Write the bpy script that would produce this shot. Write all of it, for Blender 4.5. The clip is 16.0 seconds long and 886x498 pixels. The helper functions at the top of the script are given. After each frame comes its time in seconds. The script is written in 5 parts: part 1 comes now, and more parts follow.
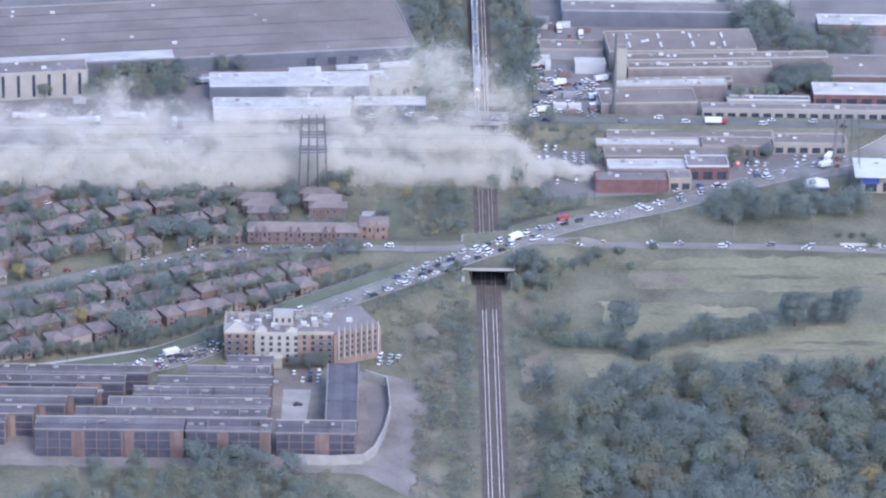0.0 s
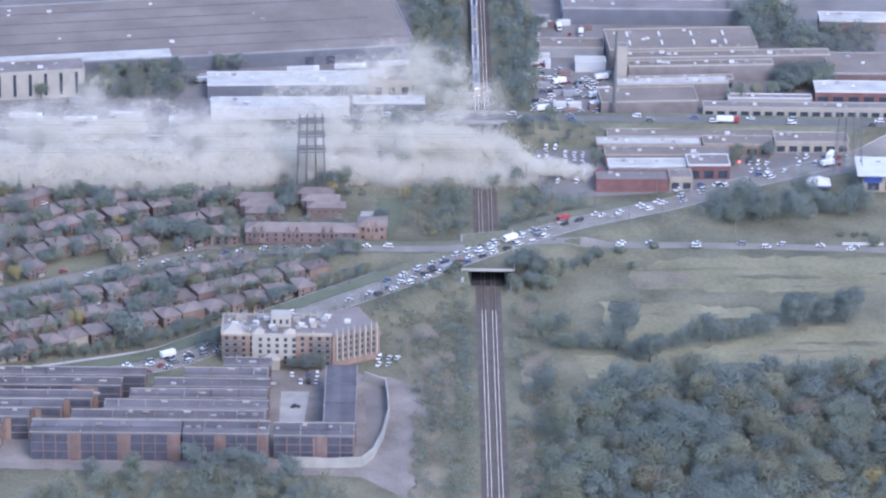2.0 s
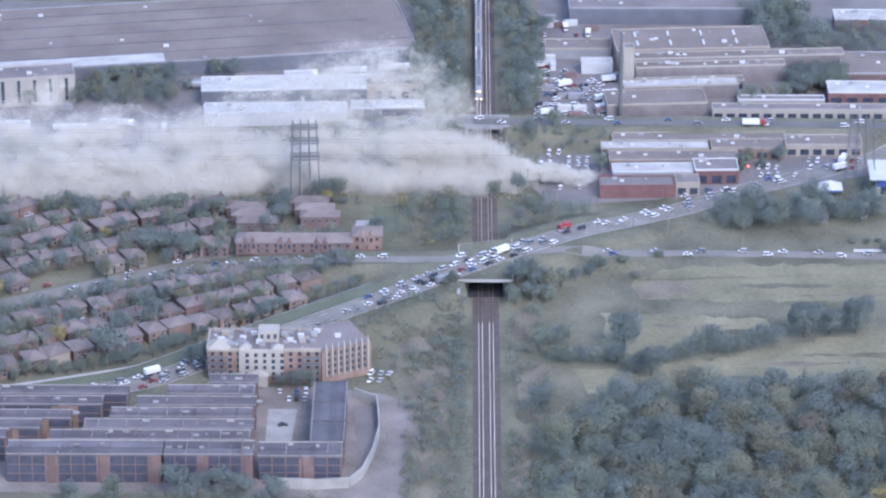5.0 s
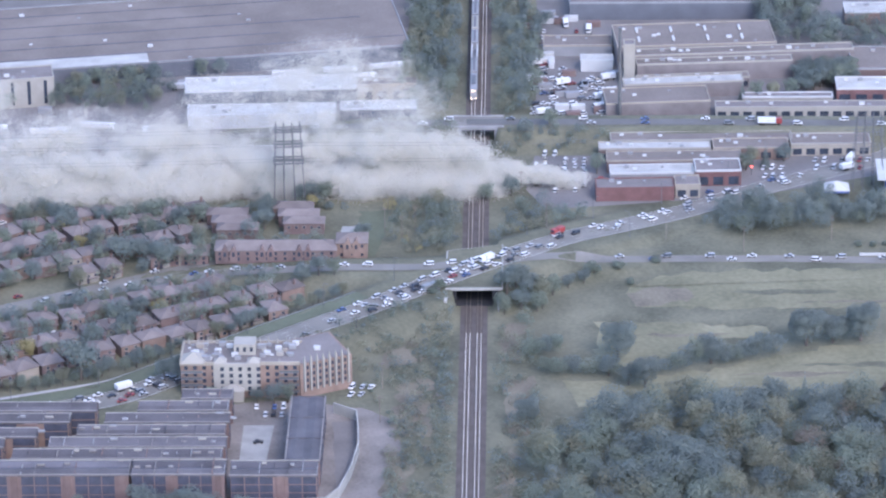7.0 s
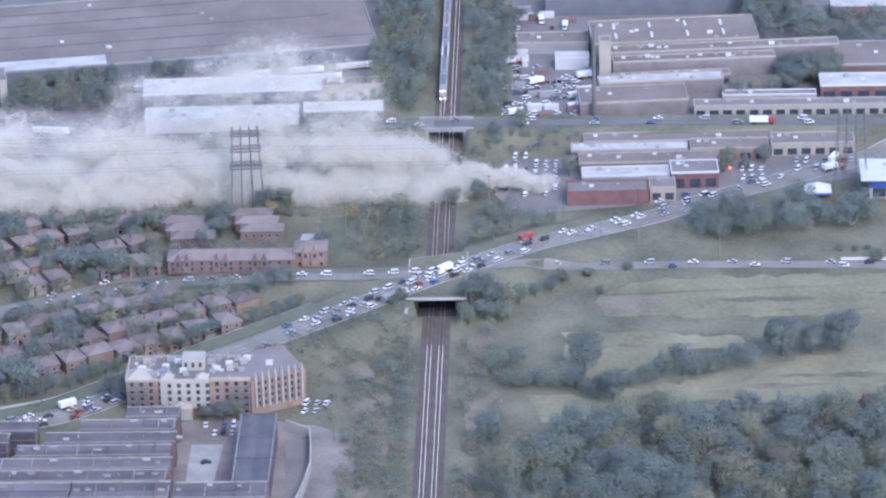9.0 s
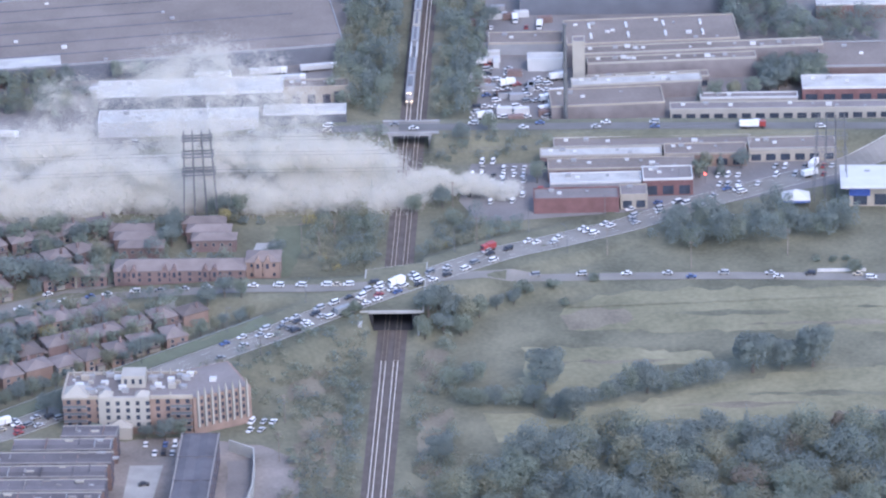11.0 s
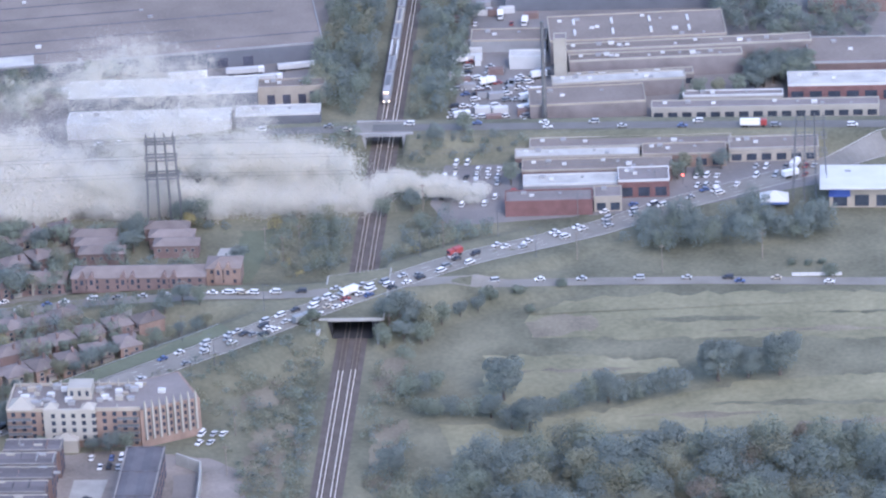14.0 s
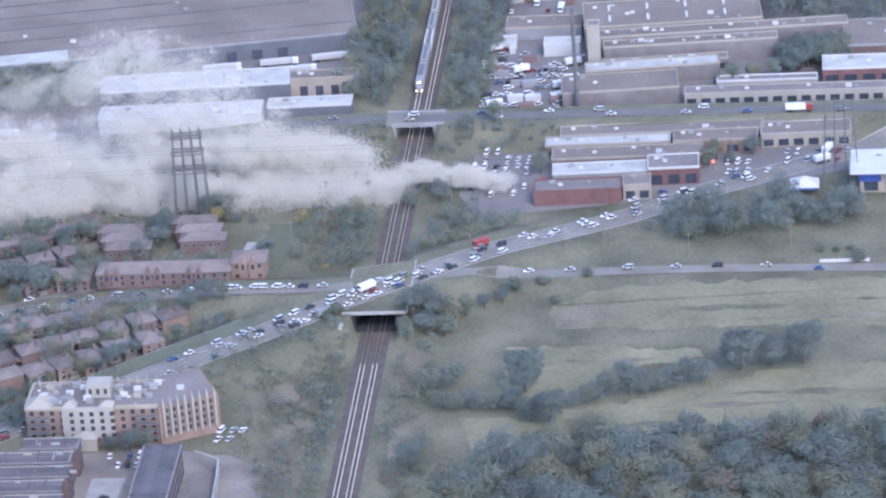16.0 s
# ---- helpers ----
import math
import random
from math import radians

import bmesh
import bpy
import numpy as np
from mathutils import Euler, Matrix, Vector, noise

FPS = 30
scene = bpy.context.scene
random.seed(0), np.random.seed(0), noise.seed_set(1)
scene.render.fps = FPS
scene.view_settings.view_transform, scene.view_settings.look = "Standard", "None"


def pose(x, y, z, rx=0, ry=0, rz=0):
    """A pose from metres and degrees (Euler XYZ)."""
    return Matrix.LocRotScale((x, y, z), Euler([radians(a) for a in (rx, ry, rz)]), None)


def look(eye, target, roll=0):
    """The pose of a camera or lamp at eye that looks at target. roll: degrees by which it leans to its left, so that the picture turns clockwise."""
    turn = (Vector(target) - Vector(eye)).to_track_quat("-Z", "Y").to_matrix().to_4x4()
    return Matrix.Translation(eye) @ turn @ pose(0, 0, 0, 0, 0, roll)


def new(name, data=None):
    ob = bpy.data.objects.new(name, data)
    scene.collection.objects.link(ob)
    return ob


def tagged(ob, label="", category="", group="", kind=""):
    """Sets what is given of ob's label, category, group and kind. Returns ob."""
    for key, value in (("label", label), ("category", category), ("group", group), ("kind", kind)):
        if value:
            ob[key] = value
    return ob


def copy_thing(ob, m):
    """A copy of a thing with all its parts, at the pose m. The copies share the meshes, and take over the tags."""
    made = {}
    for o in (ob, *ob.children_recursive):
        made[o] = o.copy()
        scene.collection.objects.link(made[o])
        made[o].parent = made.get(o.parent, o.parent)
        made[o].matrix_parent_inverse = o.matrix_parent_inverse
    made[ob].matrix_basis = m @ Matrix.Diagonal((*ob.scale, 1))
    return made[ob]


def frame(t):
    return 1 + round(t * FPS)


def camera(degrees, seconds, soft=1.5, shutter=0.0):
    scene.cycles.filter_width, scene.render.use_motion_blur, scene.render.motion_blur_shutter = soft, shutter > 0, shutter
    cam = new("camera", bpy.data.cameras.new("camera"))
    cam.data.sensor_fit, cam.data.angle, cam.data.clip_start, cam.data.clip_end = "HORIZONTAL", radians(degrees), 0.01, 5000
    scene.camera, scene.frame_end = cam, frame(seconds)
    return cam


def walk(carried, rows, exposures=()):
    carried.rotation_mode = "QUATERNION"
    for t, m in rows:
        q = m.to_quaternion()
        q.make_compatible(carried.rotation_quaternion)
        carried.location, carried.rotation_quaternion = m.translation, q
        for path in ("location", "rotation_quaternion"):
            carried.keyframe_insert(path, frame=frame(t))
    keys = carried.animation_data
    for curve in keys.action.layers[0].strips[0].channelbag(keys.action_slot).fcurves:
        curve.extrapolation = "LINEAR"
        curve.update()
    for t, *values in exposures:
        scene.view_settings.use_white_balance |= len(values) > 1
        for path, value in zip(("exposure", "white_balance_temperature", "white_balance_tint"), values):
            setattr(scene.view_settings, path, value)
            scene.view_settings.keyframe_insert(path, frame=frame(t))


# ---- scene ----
cam = camera(2 * math.degrees(math.atan(784 / 7400.0)), 16.0, soft=2.3)
# the helicopter's way: seconds, eye, a point ahead, roll in degrees
WAY = [
    (0.0, (-38.14, -1575.07, 717.99), (-21.60, -204.87, 107.86), 0.98),
    (0.5, (-38.37, -1571.95, 716.85), (-21.18, -202.04, 106.09), 0.92),
    (1.0, (-38.13, -1568.81, 715.92), (-19.92, -199.10, 104.73), 0.91),
    (1.5, (-37.42, -1565.65, 715.20), (-20.37, -196.02, 103.79), 0.91),
    (2.0, (-36.24, -1562.47, 714.69), (-20.91, -192.95, 102.97), 0.85),
    (2.5, (-34.59, -1559.26, 714.38), (-21.46, -189.87, 102.35), 0.86),
    (3.0, (-32.47, -1556.04, 714.28), (-21.56, -186.87, 101.71), 0.67),
    (3.5, (-29.88, -1552.80, 714.39), (-21.23, -183.87, 101.22), 0.64),
    (4.0, (-24.21, -1539.87, 709.71), (-20.19, -171.04, 96.29), 0.46),
    (4.5, (-17.12, -1523.71, 703.86), (-17.89, -155.07, 90.00), 0.28),
    (5.0, (-10.02, -1507.56, 698.01), (-16.32, -139.10, 83.78), 0.08),
    (5.5, (-2.93, -1491.40, 692.17), (-14.47, -123.13, 77.58), -0.02),
    (6.0, (4.16, -1475.24, 686.32), (-13.62, -107.23, 71.33), -0.29),
    (6.5, (11.25, -1459.08, 680.47), (-12.09, -91.44, 64.85), -0.54),
    (7.0, (18.35, -1442.93, 674.62), (-10.05, -75.64, 58.40), -0.73),
    (7.5, (25.44, -1426.77, 668.77), (-7.05, -59.94, 51.76), -0.91),
    (8.0, (32.53, -1410.61, 662.93), (-5.08, -44.42, 44.78), -1.44),
    (8.5, (39.62, -1394.45, 657.08), (-0.31, -28.35, 38.88), -1.35),
    (9.0, (46.72, -1378.30, 651.23), (3.31, -12.30, 33.04), -1.46),
    (9.5, (53.81, -1362.14, 645.38), (5.68, 3.45, 26.64), -1.53),
    (10.0, (60.90, -1345.98, 639.53), (9.64, 19.35, 20.47), -1.61),
    (10.5, (67.99, -1329.83, 633.69), (13.90, 35.35, 14.51), -1.54),
    (11.0, (75.09, -1313.67, 627.84), (16.18, 51.10, 8.21), -1.66),
    (11.5, (82.18, -1297.51, 621.99), (17.73, 66.70, 1.69), -1.71),
    (12.0, (87.85, -1284.58, 617.31), (20.76, 79.34, -3.33), -1.80),
    (12.5, (97.56, -1282.43, 618.11), (24.14, 80.85, -3.24), -1.88),
    (13.0, (107.17, -1280.12, 618.78), (25.73, 82.38, -3.28), -2.10),
    (13.5, (116.68, -1277.67, 619.32), (25.87, 83.52, -4.31), -2.30),
    (14.0, (126.08, -1275.07, 619.73), (26.06, 84.74, -5.50), -2.64),
    (14.5, (135.39, -1272.32, 620.00), (25.66, 86.06, -6.70), -3.06),
    (15.0, (144.59, -1269.43, 620.15), (24.74, 87.01, -8.90), -3.39),
    (15.5, (153.69, -1266.39, 620.16), (23.18, 88.49, -10.14), -3.79),
    (16.0, (162.69, -1263.20, 620.04), (15.23, 89.56, -11.06), -4.28),
]
walk(cam, [(t, look(e, g, r)) for t, e, g, r in WAY], exposures=[(0, 2.21, 5960, 19), (16, 2.21, 5960, 19)])

# ---- light: a bright overcast sky with a veiled sun ----
world = bpy.data.worlds.new("overcast_sky")
scene.world = world
world.use_nodes = True
nt = world.node_tree
sky = nt.nodes.new("ShaderNodeTexSky")
sky.sky_type = "NISHITA"
sky.sun_disc = False
sky.sun_elevation, sky.sun_rotation = radians(42), radians(150)
sky.air_density, sky.dust_density, sky.ozone_density = 1.0, 1.0, 1.0
nt.links.new(sky.outputs["Color"], nt.nodes["Background"].inputs["Color"])
nt.nodes["Background"].inputs["Strength"].default_value = 0.11
sun = new("sun", bpy.data.lights.new("sun", "SUN"))
sun.data.energy, sun.data.angle, sun.data.color = 0.45, radians(24), (1.0, 0.95, 0.9)
sun.matrix_world = look((300, -500, 620), (0, 0, 0))


# ---- materials ----
def mat(name, base, rough=0.85, scale=0.5, vary=0.25, fine=6.0, bump=0.0, metal=0.0, island=0.0, objvary=0.0, tint=None):
    """A surface of one colour with variation at two scales, in metres of the object's space."""
    m = bpy.data.materials.new(name)
    m.use_nodes = True
    n, l = m.node_tree.nodes, m.node_tree.links
    b = n["Principled BSDF"]
    b.inputs["Roughness"].default_value, b.inputs["Metallic"].default_value = rough, metal
    b.inputs["Specular IOR Level"].default_value = 0.25
    geo = n.new("ShaderNodeNewGeometry")
    n1, n2 = n.new("ShaderNodeTexNoise"), n.new("ShaderNodeTexNoise")
    n1.inputs["Scale"].default_value, n1.inputs["Detail"].default_value = scale, 5
    n2.inputs["Scale"].default_value, n2.inputs["Detail"].default_value = fine, 2
    for q in (n1, n2):
        l.new(geo.outputs["Position"], q.inputs["Vector"])
    add = n.new("ShaderNodeMath")
    add.operation = "MULTIPLY_ADD"
    add.inputs[1].default_value = 0.35
    l.new(n2.outputs["Fac"], add.inputs[0])
    l.new(n1.outputs["Fac"], add.inputs[2])
    ramp = n.new("ShaderNodeMapRange")
    ramp.inputs["From Min"].default_value, ramp.inputs["From Max"].default_value = 0.42, 0.95
    l.new(add.outputs[0], ramp.inputs["Value"])
    mix = n.new("ShaderNodeMix")
    mix.data_type = "RGBA"
    t = tint or base
    lo = [c * (1 - vary) for c in base]
    hi = [min(1, c * (1 + vary)) for c in t]
    mix.inputs[6].default_value, mix.inputs[7].default_value = (*lo, 1), (*hi, 1)
    l.new(ramp.outputs["Result"], mix.inputs[0])
    out = mix.outputs[2]
    if island or objvary:
        hsv = n.new("ShaderNodeHueSaturation")
        mr = n.new("ShaderNodeMapRange")
        amount = island or objvary
        mr.inputs["To Min"].default_value, mr.inputs["To Max"].default_value = 1 - amount, 1 + amount
        if island:
            l.new(geo.outputs["Random Per Island"], mr.inputs["Value"])
        else:
            oi = n.new("ShaderNodeObjectInfo")
            l.new(oi.outputs["Random"], mr.inputs["Value"])
        l.new(mr.outputs["Result"], hsv.inputs["Value"])
        l.new(out, hsv.inputs["Color"])
        out = hsv.outputs["Color"]
    l.new(out, b.inputs["Base Color"])
    if bump:
        bp = n.new("ShaderNodeBump")
        bp.inputs["Strength"].default_value, bp.inputs["Distance"].default_value = bump, 0.1
        l.new(n2.outputs["Fac"], bp.inputs["Height"])
        l.new(bp.outputs["Normal"], b.inputs["Normal"])
    return m


def glow(name, colour, strength):
    m = bpy.data.materials.new(name)
    m.use_nodes = True
    b = m.node_tree.nodes["Principled BSDF"]
    b.inputs["Base Color"].default_value = (*colour, 1)
    b.inputs["Emission Color"].default_value = (*colour, 1)
    b.inputs["Emission Strength"].default_value = strength
    return m


# whites are lowered and darks raised: part of the haze is in these colours
GRASS = mat("rough_grass", (0.106, 0.110, 0.077), 0.95, 0.035, 0.38, 0.6, 0.5, tint=(0.141, 0.133, 0.093))
FIELD = mat("dry_meadow", (0.150, 0.147, 0.090), 0.95, 0.03, 0.36, 0.45, 0.5, tint=(0.195, 0.181, 0.119))
MAUVEW = mat("grey_mauve_factory_wall", (0.185, 0.165, 0.165), 0.9, 0.15, 0.22, 3.0)
VERGE = mat("brown_dry_verge", (0.15, 0.128, 0.1), 0.95, 0.05, 0.35, 0.8, 0.5, tint=(0.175, 0.155, 0.115))
LAWN = mat("mown_grass", (0.112, 0.122, 0.084), 0.95, 0.05, 0.25, 0.8)
ASPHALT = mat("worn_asphalt", (0.19, 0.178, 0.16), 0.85, 0.08, 0.22, 1.5)
DARKA = mat("dark_asphalt", (0.125, 0.12, 0.115), 0.85, 0.08, 0.22, 1.5)
LOT = mat("pale_asphalt_yard", (0.17, 0.158, 0.153), 0.9, 0.05, 0.25, 0.9)
PAVE = mat("concrete_pavement", (0.36, 0.35, 0.335), 0.9, 0.1, 0.15, 2.0)
DIRT = mat("bare_dirt", (0.175, 0.156, 0.142), 0.95, 0.06, 0.3, 0.8, 0.4, tint=(0.205, 0.182, 0.165))
BALLAST = mat("track_ballast", (0.100, 0.084, 0.076), 0.95, 0.2, 0.25, 3.0, 0.6)
# one rail steel three times, with bright, dark and dim reflections put into the colour
RAILGLARE = mat("rail_steel_sky_glare", (0.86, 0.79, 0.71), 0.5, 0.5, 0.05, 4.0, metal=0.25)
RAILDARK = mat("rail_steel_dark_reflection", (0.17, 0.145, 0.13), 0.8, 0.5, 0.15, 4.0)
RAILDIM = mat("rail_steel_dim_glare", (0.42, 0.375, 0.335), 0.6, 0.5, 0.12, 4.0)
SLEEPER = mat("weathered_sleeper", (0.11, 0.092, 0.08), 0.9, 0.5, 0.3, 5.0)
CONC = mat("weathered_concrete", (0.3, 0.295, 0.28), 0.9, 0.15, 0.22, 2.5)
# near-black concrete: the shade inside the bridge portal is put into this colour
SHADE = mat("portal_shade_concrete", (0.035, 0.036, 0.042), 0.95, 0.15, 0.25, 2.5)
DARKC = mat("shaded_concrete", (0.25, 0.25, 0.26), 0.9, 0.15, 0.25, 2.5)
PAINTW = mat("white_road_paint", (0.5, 0.5, 0.49), 0.8, 0.4, 0.12, 3.0)
BRICK = mat("red_brown_brick", (0.17, 0.122, 0.114), 0.9, 0.25, 0.2, 5.0, objvary=0.18)
BRICK2 = mat("orange_brick", (0.235, 0.168, 0.14), 0.9, 0.25, 0.2, 5.0, objvary=0.12)
REDB = mat("dark_red_brick", (0.155, 0.085, 0.083), 0.9, 0.25, 0.2, 5.0)
BEIGE = mat("beige_masonry", (0.3, 0.265, 0.225), 0.9, 0.2, 0.15, 4.0)
CREAM = mat("cream_panel", (0.305, 0.285, 0.255), 0.85, 0.2, 0.1, 4.0)
WHITEW = mat("white_metal_cladding", (0.45, 0.45, 0.45), 0.6, 0.15, 0.08, 3.0)
GREYW = mat("grey_metal_cladding", (0.24, 0.24, 0.25), 0.7, 0.15, 0.15, 3.0)
BLUEG = mat("blue_grey_cladding", (0.125, 0.132, 0.152), 0.7, 0.15, 0.15, 3.0)
SHING = mat("brown_shingles", (0.152, 0.126, 0.117), 0.95, 0.2, 0.2, 4.0, objvary=0.3)
SHING2 = mat("mauve_shingles", (0.158, 0.132, 0.124), 0.95, 0.2, 0.2, 4.0, objvary=0.22)
FLATR = mat("gravel_flat_roof", (0.175, 0.155, 0.15), 0.95, 0.06, 0.25, 0.9)
FLATT = mat("tan_flat_roof", (0.17, 0.145, 0.13), 0.95, 0.05, 0.22, 0.8)
FLATW = mat("white_membrane_roof", (0.36, 0.35, 0.33), 0.7, 0.12, 0.25, 1.2)
TRUSS = mat("grey_roof_underlay", (0.095, 0.09, 0.1), 0.8, 0.1, 0.3, 1.5, objvary=0.2)
TIMBER = mat("pale_timber", (0.2, 0.185, 0.18), 0.9, 0.3, 0.2, 5.0)
GLASS = mat("dark_window_glass", (0.045, 0.055, 0.075), 0.15, 0.3, 0.3, 2.0)
OPENING = mat("unfinished_dark_opening", (0.062, 0.066, 0.09), 0.8, 0.3, 0.3, 3.0)
STEEL = mat("galvanised_steel", (0.14, 0.142, 0.15), 0.6, 0.5, 0.15, 4.0, metal=0.3)
WOODP = mat("wooden_pole", (0.20, 0.17, 0.15), 0.9, 0.5, 0.2, 4.0)
TRUNK = mat("bark", (0.13, 0.11, 0.095), 0.95, 1.0, 0.3, 8.0)


def leaf_material(name, base):
    """Leaves reflect light and let part of it through."""
    m = mat(name, base, 0.9, 0.06, 0.22, 1.2, island=0.1)
    n, l = m.node_tree.nodes, m.node_tree.links
    out, b = n["Material Output"], n["Principled BSDF"]
    through_leaf, both = n.new("ShaderNodeBsdfTranslucent"), n.new("ShaderNodeMixShader")
    through_leaf.inputs["Color"].default_value = (*[min(1, c * 1.25) for c in base], 1)
    both.inputs[0].default_value = 0.35
    l.new(b.outputs[0], both.inputs[1])
    l.new(through_leaf.outputs[0], both.inputs[2])
    l.new(both.outputs[0], out.inputs["Surface"])
    return m


# leaf colours lightened and blued to stand in for haze over the trees
LEAF = [
    leaf_material("green_leaves", (0.178, 0.204, 0.166)),
    leaf_material("blue_green_leaves", (0.160, 0.188, 0.176)),
    leaf_material("olive_leaves", (0.205, 0.206, 0.152)),
    leaf_material("yellowing_leaves", (0.29, 0.25, 0.13)),
    leaf_material("rust_leaves", (0.21, 0.182, 0.15)),
]
RUBBER = mat("tyre_rubber", (0.03, 0.03, 0.03), 0.9, 1.0, 0.2, 6.0)
PAINTS = [mat(n, c, 0.3, 0.3, 0.05, 3.0) for n, c in (
    ("white_car_paint", (0.62, 0.62, 0.62)), ("silver_car_paint", (0.40, 0.41, 0.42)), ("black_car_paint", (0.04, 0.04, 0.045)),
    ("grey_car_paint", (0.20, 0.21, 0.22)), ("red_car_paint", (0.26, 0.05, 0.05)), ("blue_car_paint", (0.07, 0.11, 0.24)),
    ("beige_car_paint", (0.45, 0.40, 0.32)))]
def smoke_material(name, base):
    """Soot and steam flakes that scatter light to both sides."""
    m = mat(name, base, 1.0, 0.03, 0.05, 0.3)
    n, l = m.node_tree.nodes, m.node_tree.links
    out, b = n["Material Output"], n["Principled BSDF"]
    b.inputs["Specular IOR Level"].default_value = 0.0
    tr, both = n.new("ShaderNodeBsdfTranslucent"), n.new("ShaderNodeMixShader")
    tr.inputs["Color"].default_value = (*base, 1)
    both.inputs[0].default_value = 0.5
    l.new(b.outputs[0], both.inputs[1])
    l.new(tr.outputs[0], both.inputs[2])
    clear, thin = n.new("ShaderNodeBsdfTransparent"), n.new("ShaderNodeMixShader")
    thin.inputs[0].default_value = 0.45
    l.new(clear.outputs[0], thin.inputs[1])
    l.new(both.outputs[0], thin.inputs[2])
    l.new(thin.outputs[0], out.inputs["Surface"])
    return m


SMOKE = smoke_material("pale_smoke", (0.69, 0.665, 0.61))
LAMPW = glow("headlight", (1.0, 0.70, 0.42), 2.2)
LAMPR = glow("red_beacon", (1.0, 0.12, 0.08), 1.0)


# ---- building helpers ----
def mesh_of(name, bm, materials):
    me = bpy.data.meshes.new(name)
    bm.to_mesh(me)
    bm.free()
    for m in materials if isinstance(materials, (list, tuple)) else [materials]:
        me.materials.append(m)
    return me


def part(name, bm, material, parent=None, label=""):
    ob = new(name, mesh_of(name, bm, material) if isinstance(bm, bmesh.types.BMesh) else bm)
    if parent is not None:
        ob.parent = parent
    return tagged(ob, label)


def box(x0, y0, z0, x1, y1, z1, bm=None, bevel=0.0):
    """A box between two corners, added to bm."""
    bm = bm or bmesh.new()
    m = Matrix.Translation(((x0 + x1) / 2, (y0 + y1) / 2, (z0 + z1) / 2)) @ Matrix.Diagonal((x1 - x0, y1 - y0, z1 - z0, 1))
    made = bmesh.ops.create_cube(bm, size=1, matrix=m)
    if bevel:
        edges = {e for v in made["verts"] for e in v.link_edges}
        bmesh.ops.bevel(bm, geom=list(edges), offset=bevel, segments=1, affect="EDGES")
    return bm


def beam(a, b, r, bm=None, sides=4, r2=None):
    """A straight bar from a to b."""
    bm = bm or bmesh.new()
    a, b = Vector(a), Vector(b)
    q = (b - a).to_track_quat("Z", "Y").to_matrix().to_4x4()
    m = Matrix.Translation((a + b) / 2) @ q
    bmesh.ops.create_cone(bm, cap_ends=True, segments=sides, radius1=r, radius2=r if r2 is None else r2, depth=(b - a).length, matrix=m)
    return bm


def prism(pts, z0, z1, bm=None):
    """A standing block over a plan."""
    bm = bm or bmesh.new()
    lo = [bm.verts.new((x, y, z0)) for x, y in pts]
    hi = [bm.verts.new((x, y, z1)) for x, y in pts]
    bm.faces.new(hi)
    bm.faces.new(lo[::-1])
    for i in range(len(pts)):
        j = (i + 1) % len(pts)
        bm.faces.new((lo[i], lo[j], hi[j], hi[i]))
    return bm


def empty(name, m, label, category, group="", kind=""):
    ob = new(name)
    ob.matrix_basis = m
    return tagged(ob, label, category, group, kind)


# ---- the lie of the land ----
# the roads' centre lines with their heights: they climb to cross the railway cutting
R1 = [(-420, -195, 0), (-260, -127, 0), (-191.9, -101.6, 0), (-159.7, -90.5, 0), (-127.1, -78.5, 1), (-105.6, -61.5, 2), (-70.2, -34.2, 4), (-38.3, -11.8, 6), (-17.5, 5.5, 7),
      (-3.3, 18, 7), (20.7, 38.5, 6.5), (37.8, 54.3, 5), (57.7, 70.7, 2), (82.9, 88.6, 0), (108.8, 108, 0), (147.6, 131.2, 0), (179.3, 151, 0), (300, 230, 0)]
R2 = [(-300, -60, 0), (-200, -14, 0), (-162.1, 5.4, 0), (-132.5, 19.6, 0), (-100, 29.9, 1), (-71.6, 28.5, 3), (-52.7, 26, 5), (-19.7, 21, 7), (20.5, 30.8, 5.5), (44.3, 36.4, 3), (80.4, 43.7, 0), (123.2, 43.1, 0), (167.8, 40.8, 0), (320, 36, 0)]
R3 = [(-110, 168, 0), (-75, 168.5, 2), (-42, 169, 5.5), (1, 169.5, 6), (87, 168.5, 6), (180, 168, 5), (260, 168, 4), (400, 168, 4)]


def resample(line, step=3.0):
    out = []
    for a, b in zip(line, line[1:]):
        a, b = Vector(a), Vector(b)
        n = max(1, int((b - a).length / step))
        out += [a.lerp(b, i / n) for i in range(n)]
    out.append(Vector(line[-1]))
    for _ in range(6):
        out = [out[0]] + [(p + q * 2 + r) / 4 for p, q, r in zip(out, out[1:], out[2:])] + [out[-1]]
    return out


W1, W2, W3 = resample(R1), resample(R2), resample(R3)
A1, A2, A3 = (np.array([tuple(p) for p in w]) for w in (W1, W2, W3))


def lift(xs, ys):
    """Height of the ground for arrays of places."""
    xs, ys = np.asarray(xs, float), np.asarray(ys, float)
    z = np.zeros_like(xs)
    for line, half in ((A1, 13.5), (A2, 8.5), (A3, 7.5)):
        d2 = (xs[..., None] - line[:, 0]) ** 2 + (ys[..., None] - line[:, 1]) ** 2
        k = d2.argmin(-1)
        d = np.sqrt(d2.min(-1))
        z = np.maximum(z, line[k, 2] - np.maximum(0, d - half) / 2.2)
    cut = np.clip((np.abs(xs) - 7.0) / 1.5, 0, 1)
    return z * cut


def hz(x, y):
    return float(lift(np.array([x]), np.array([y]))[0])


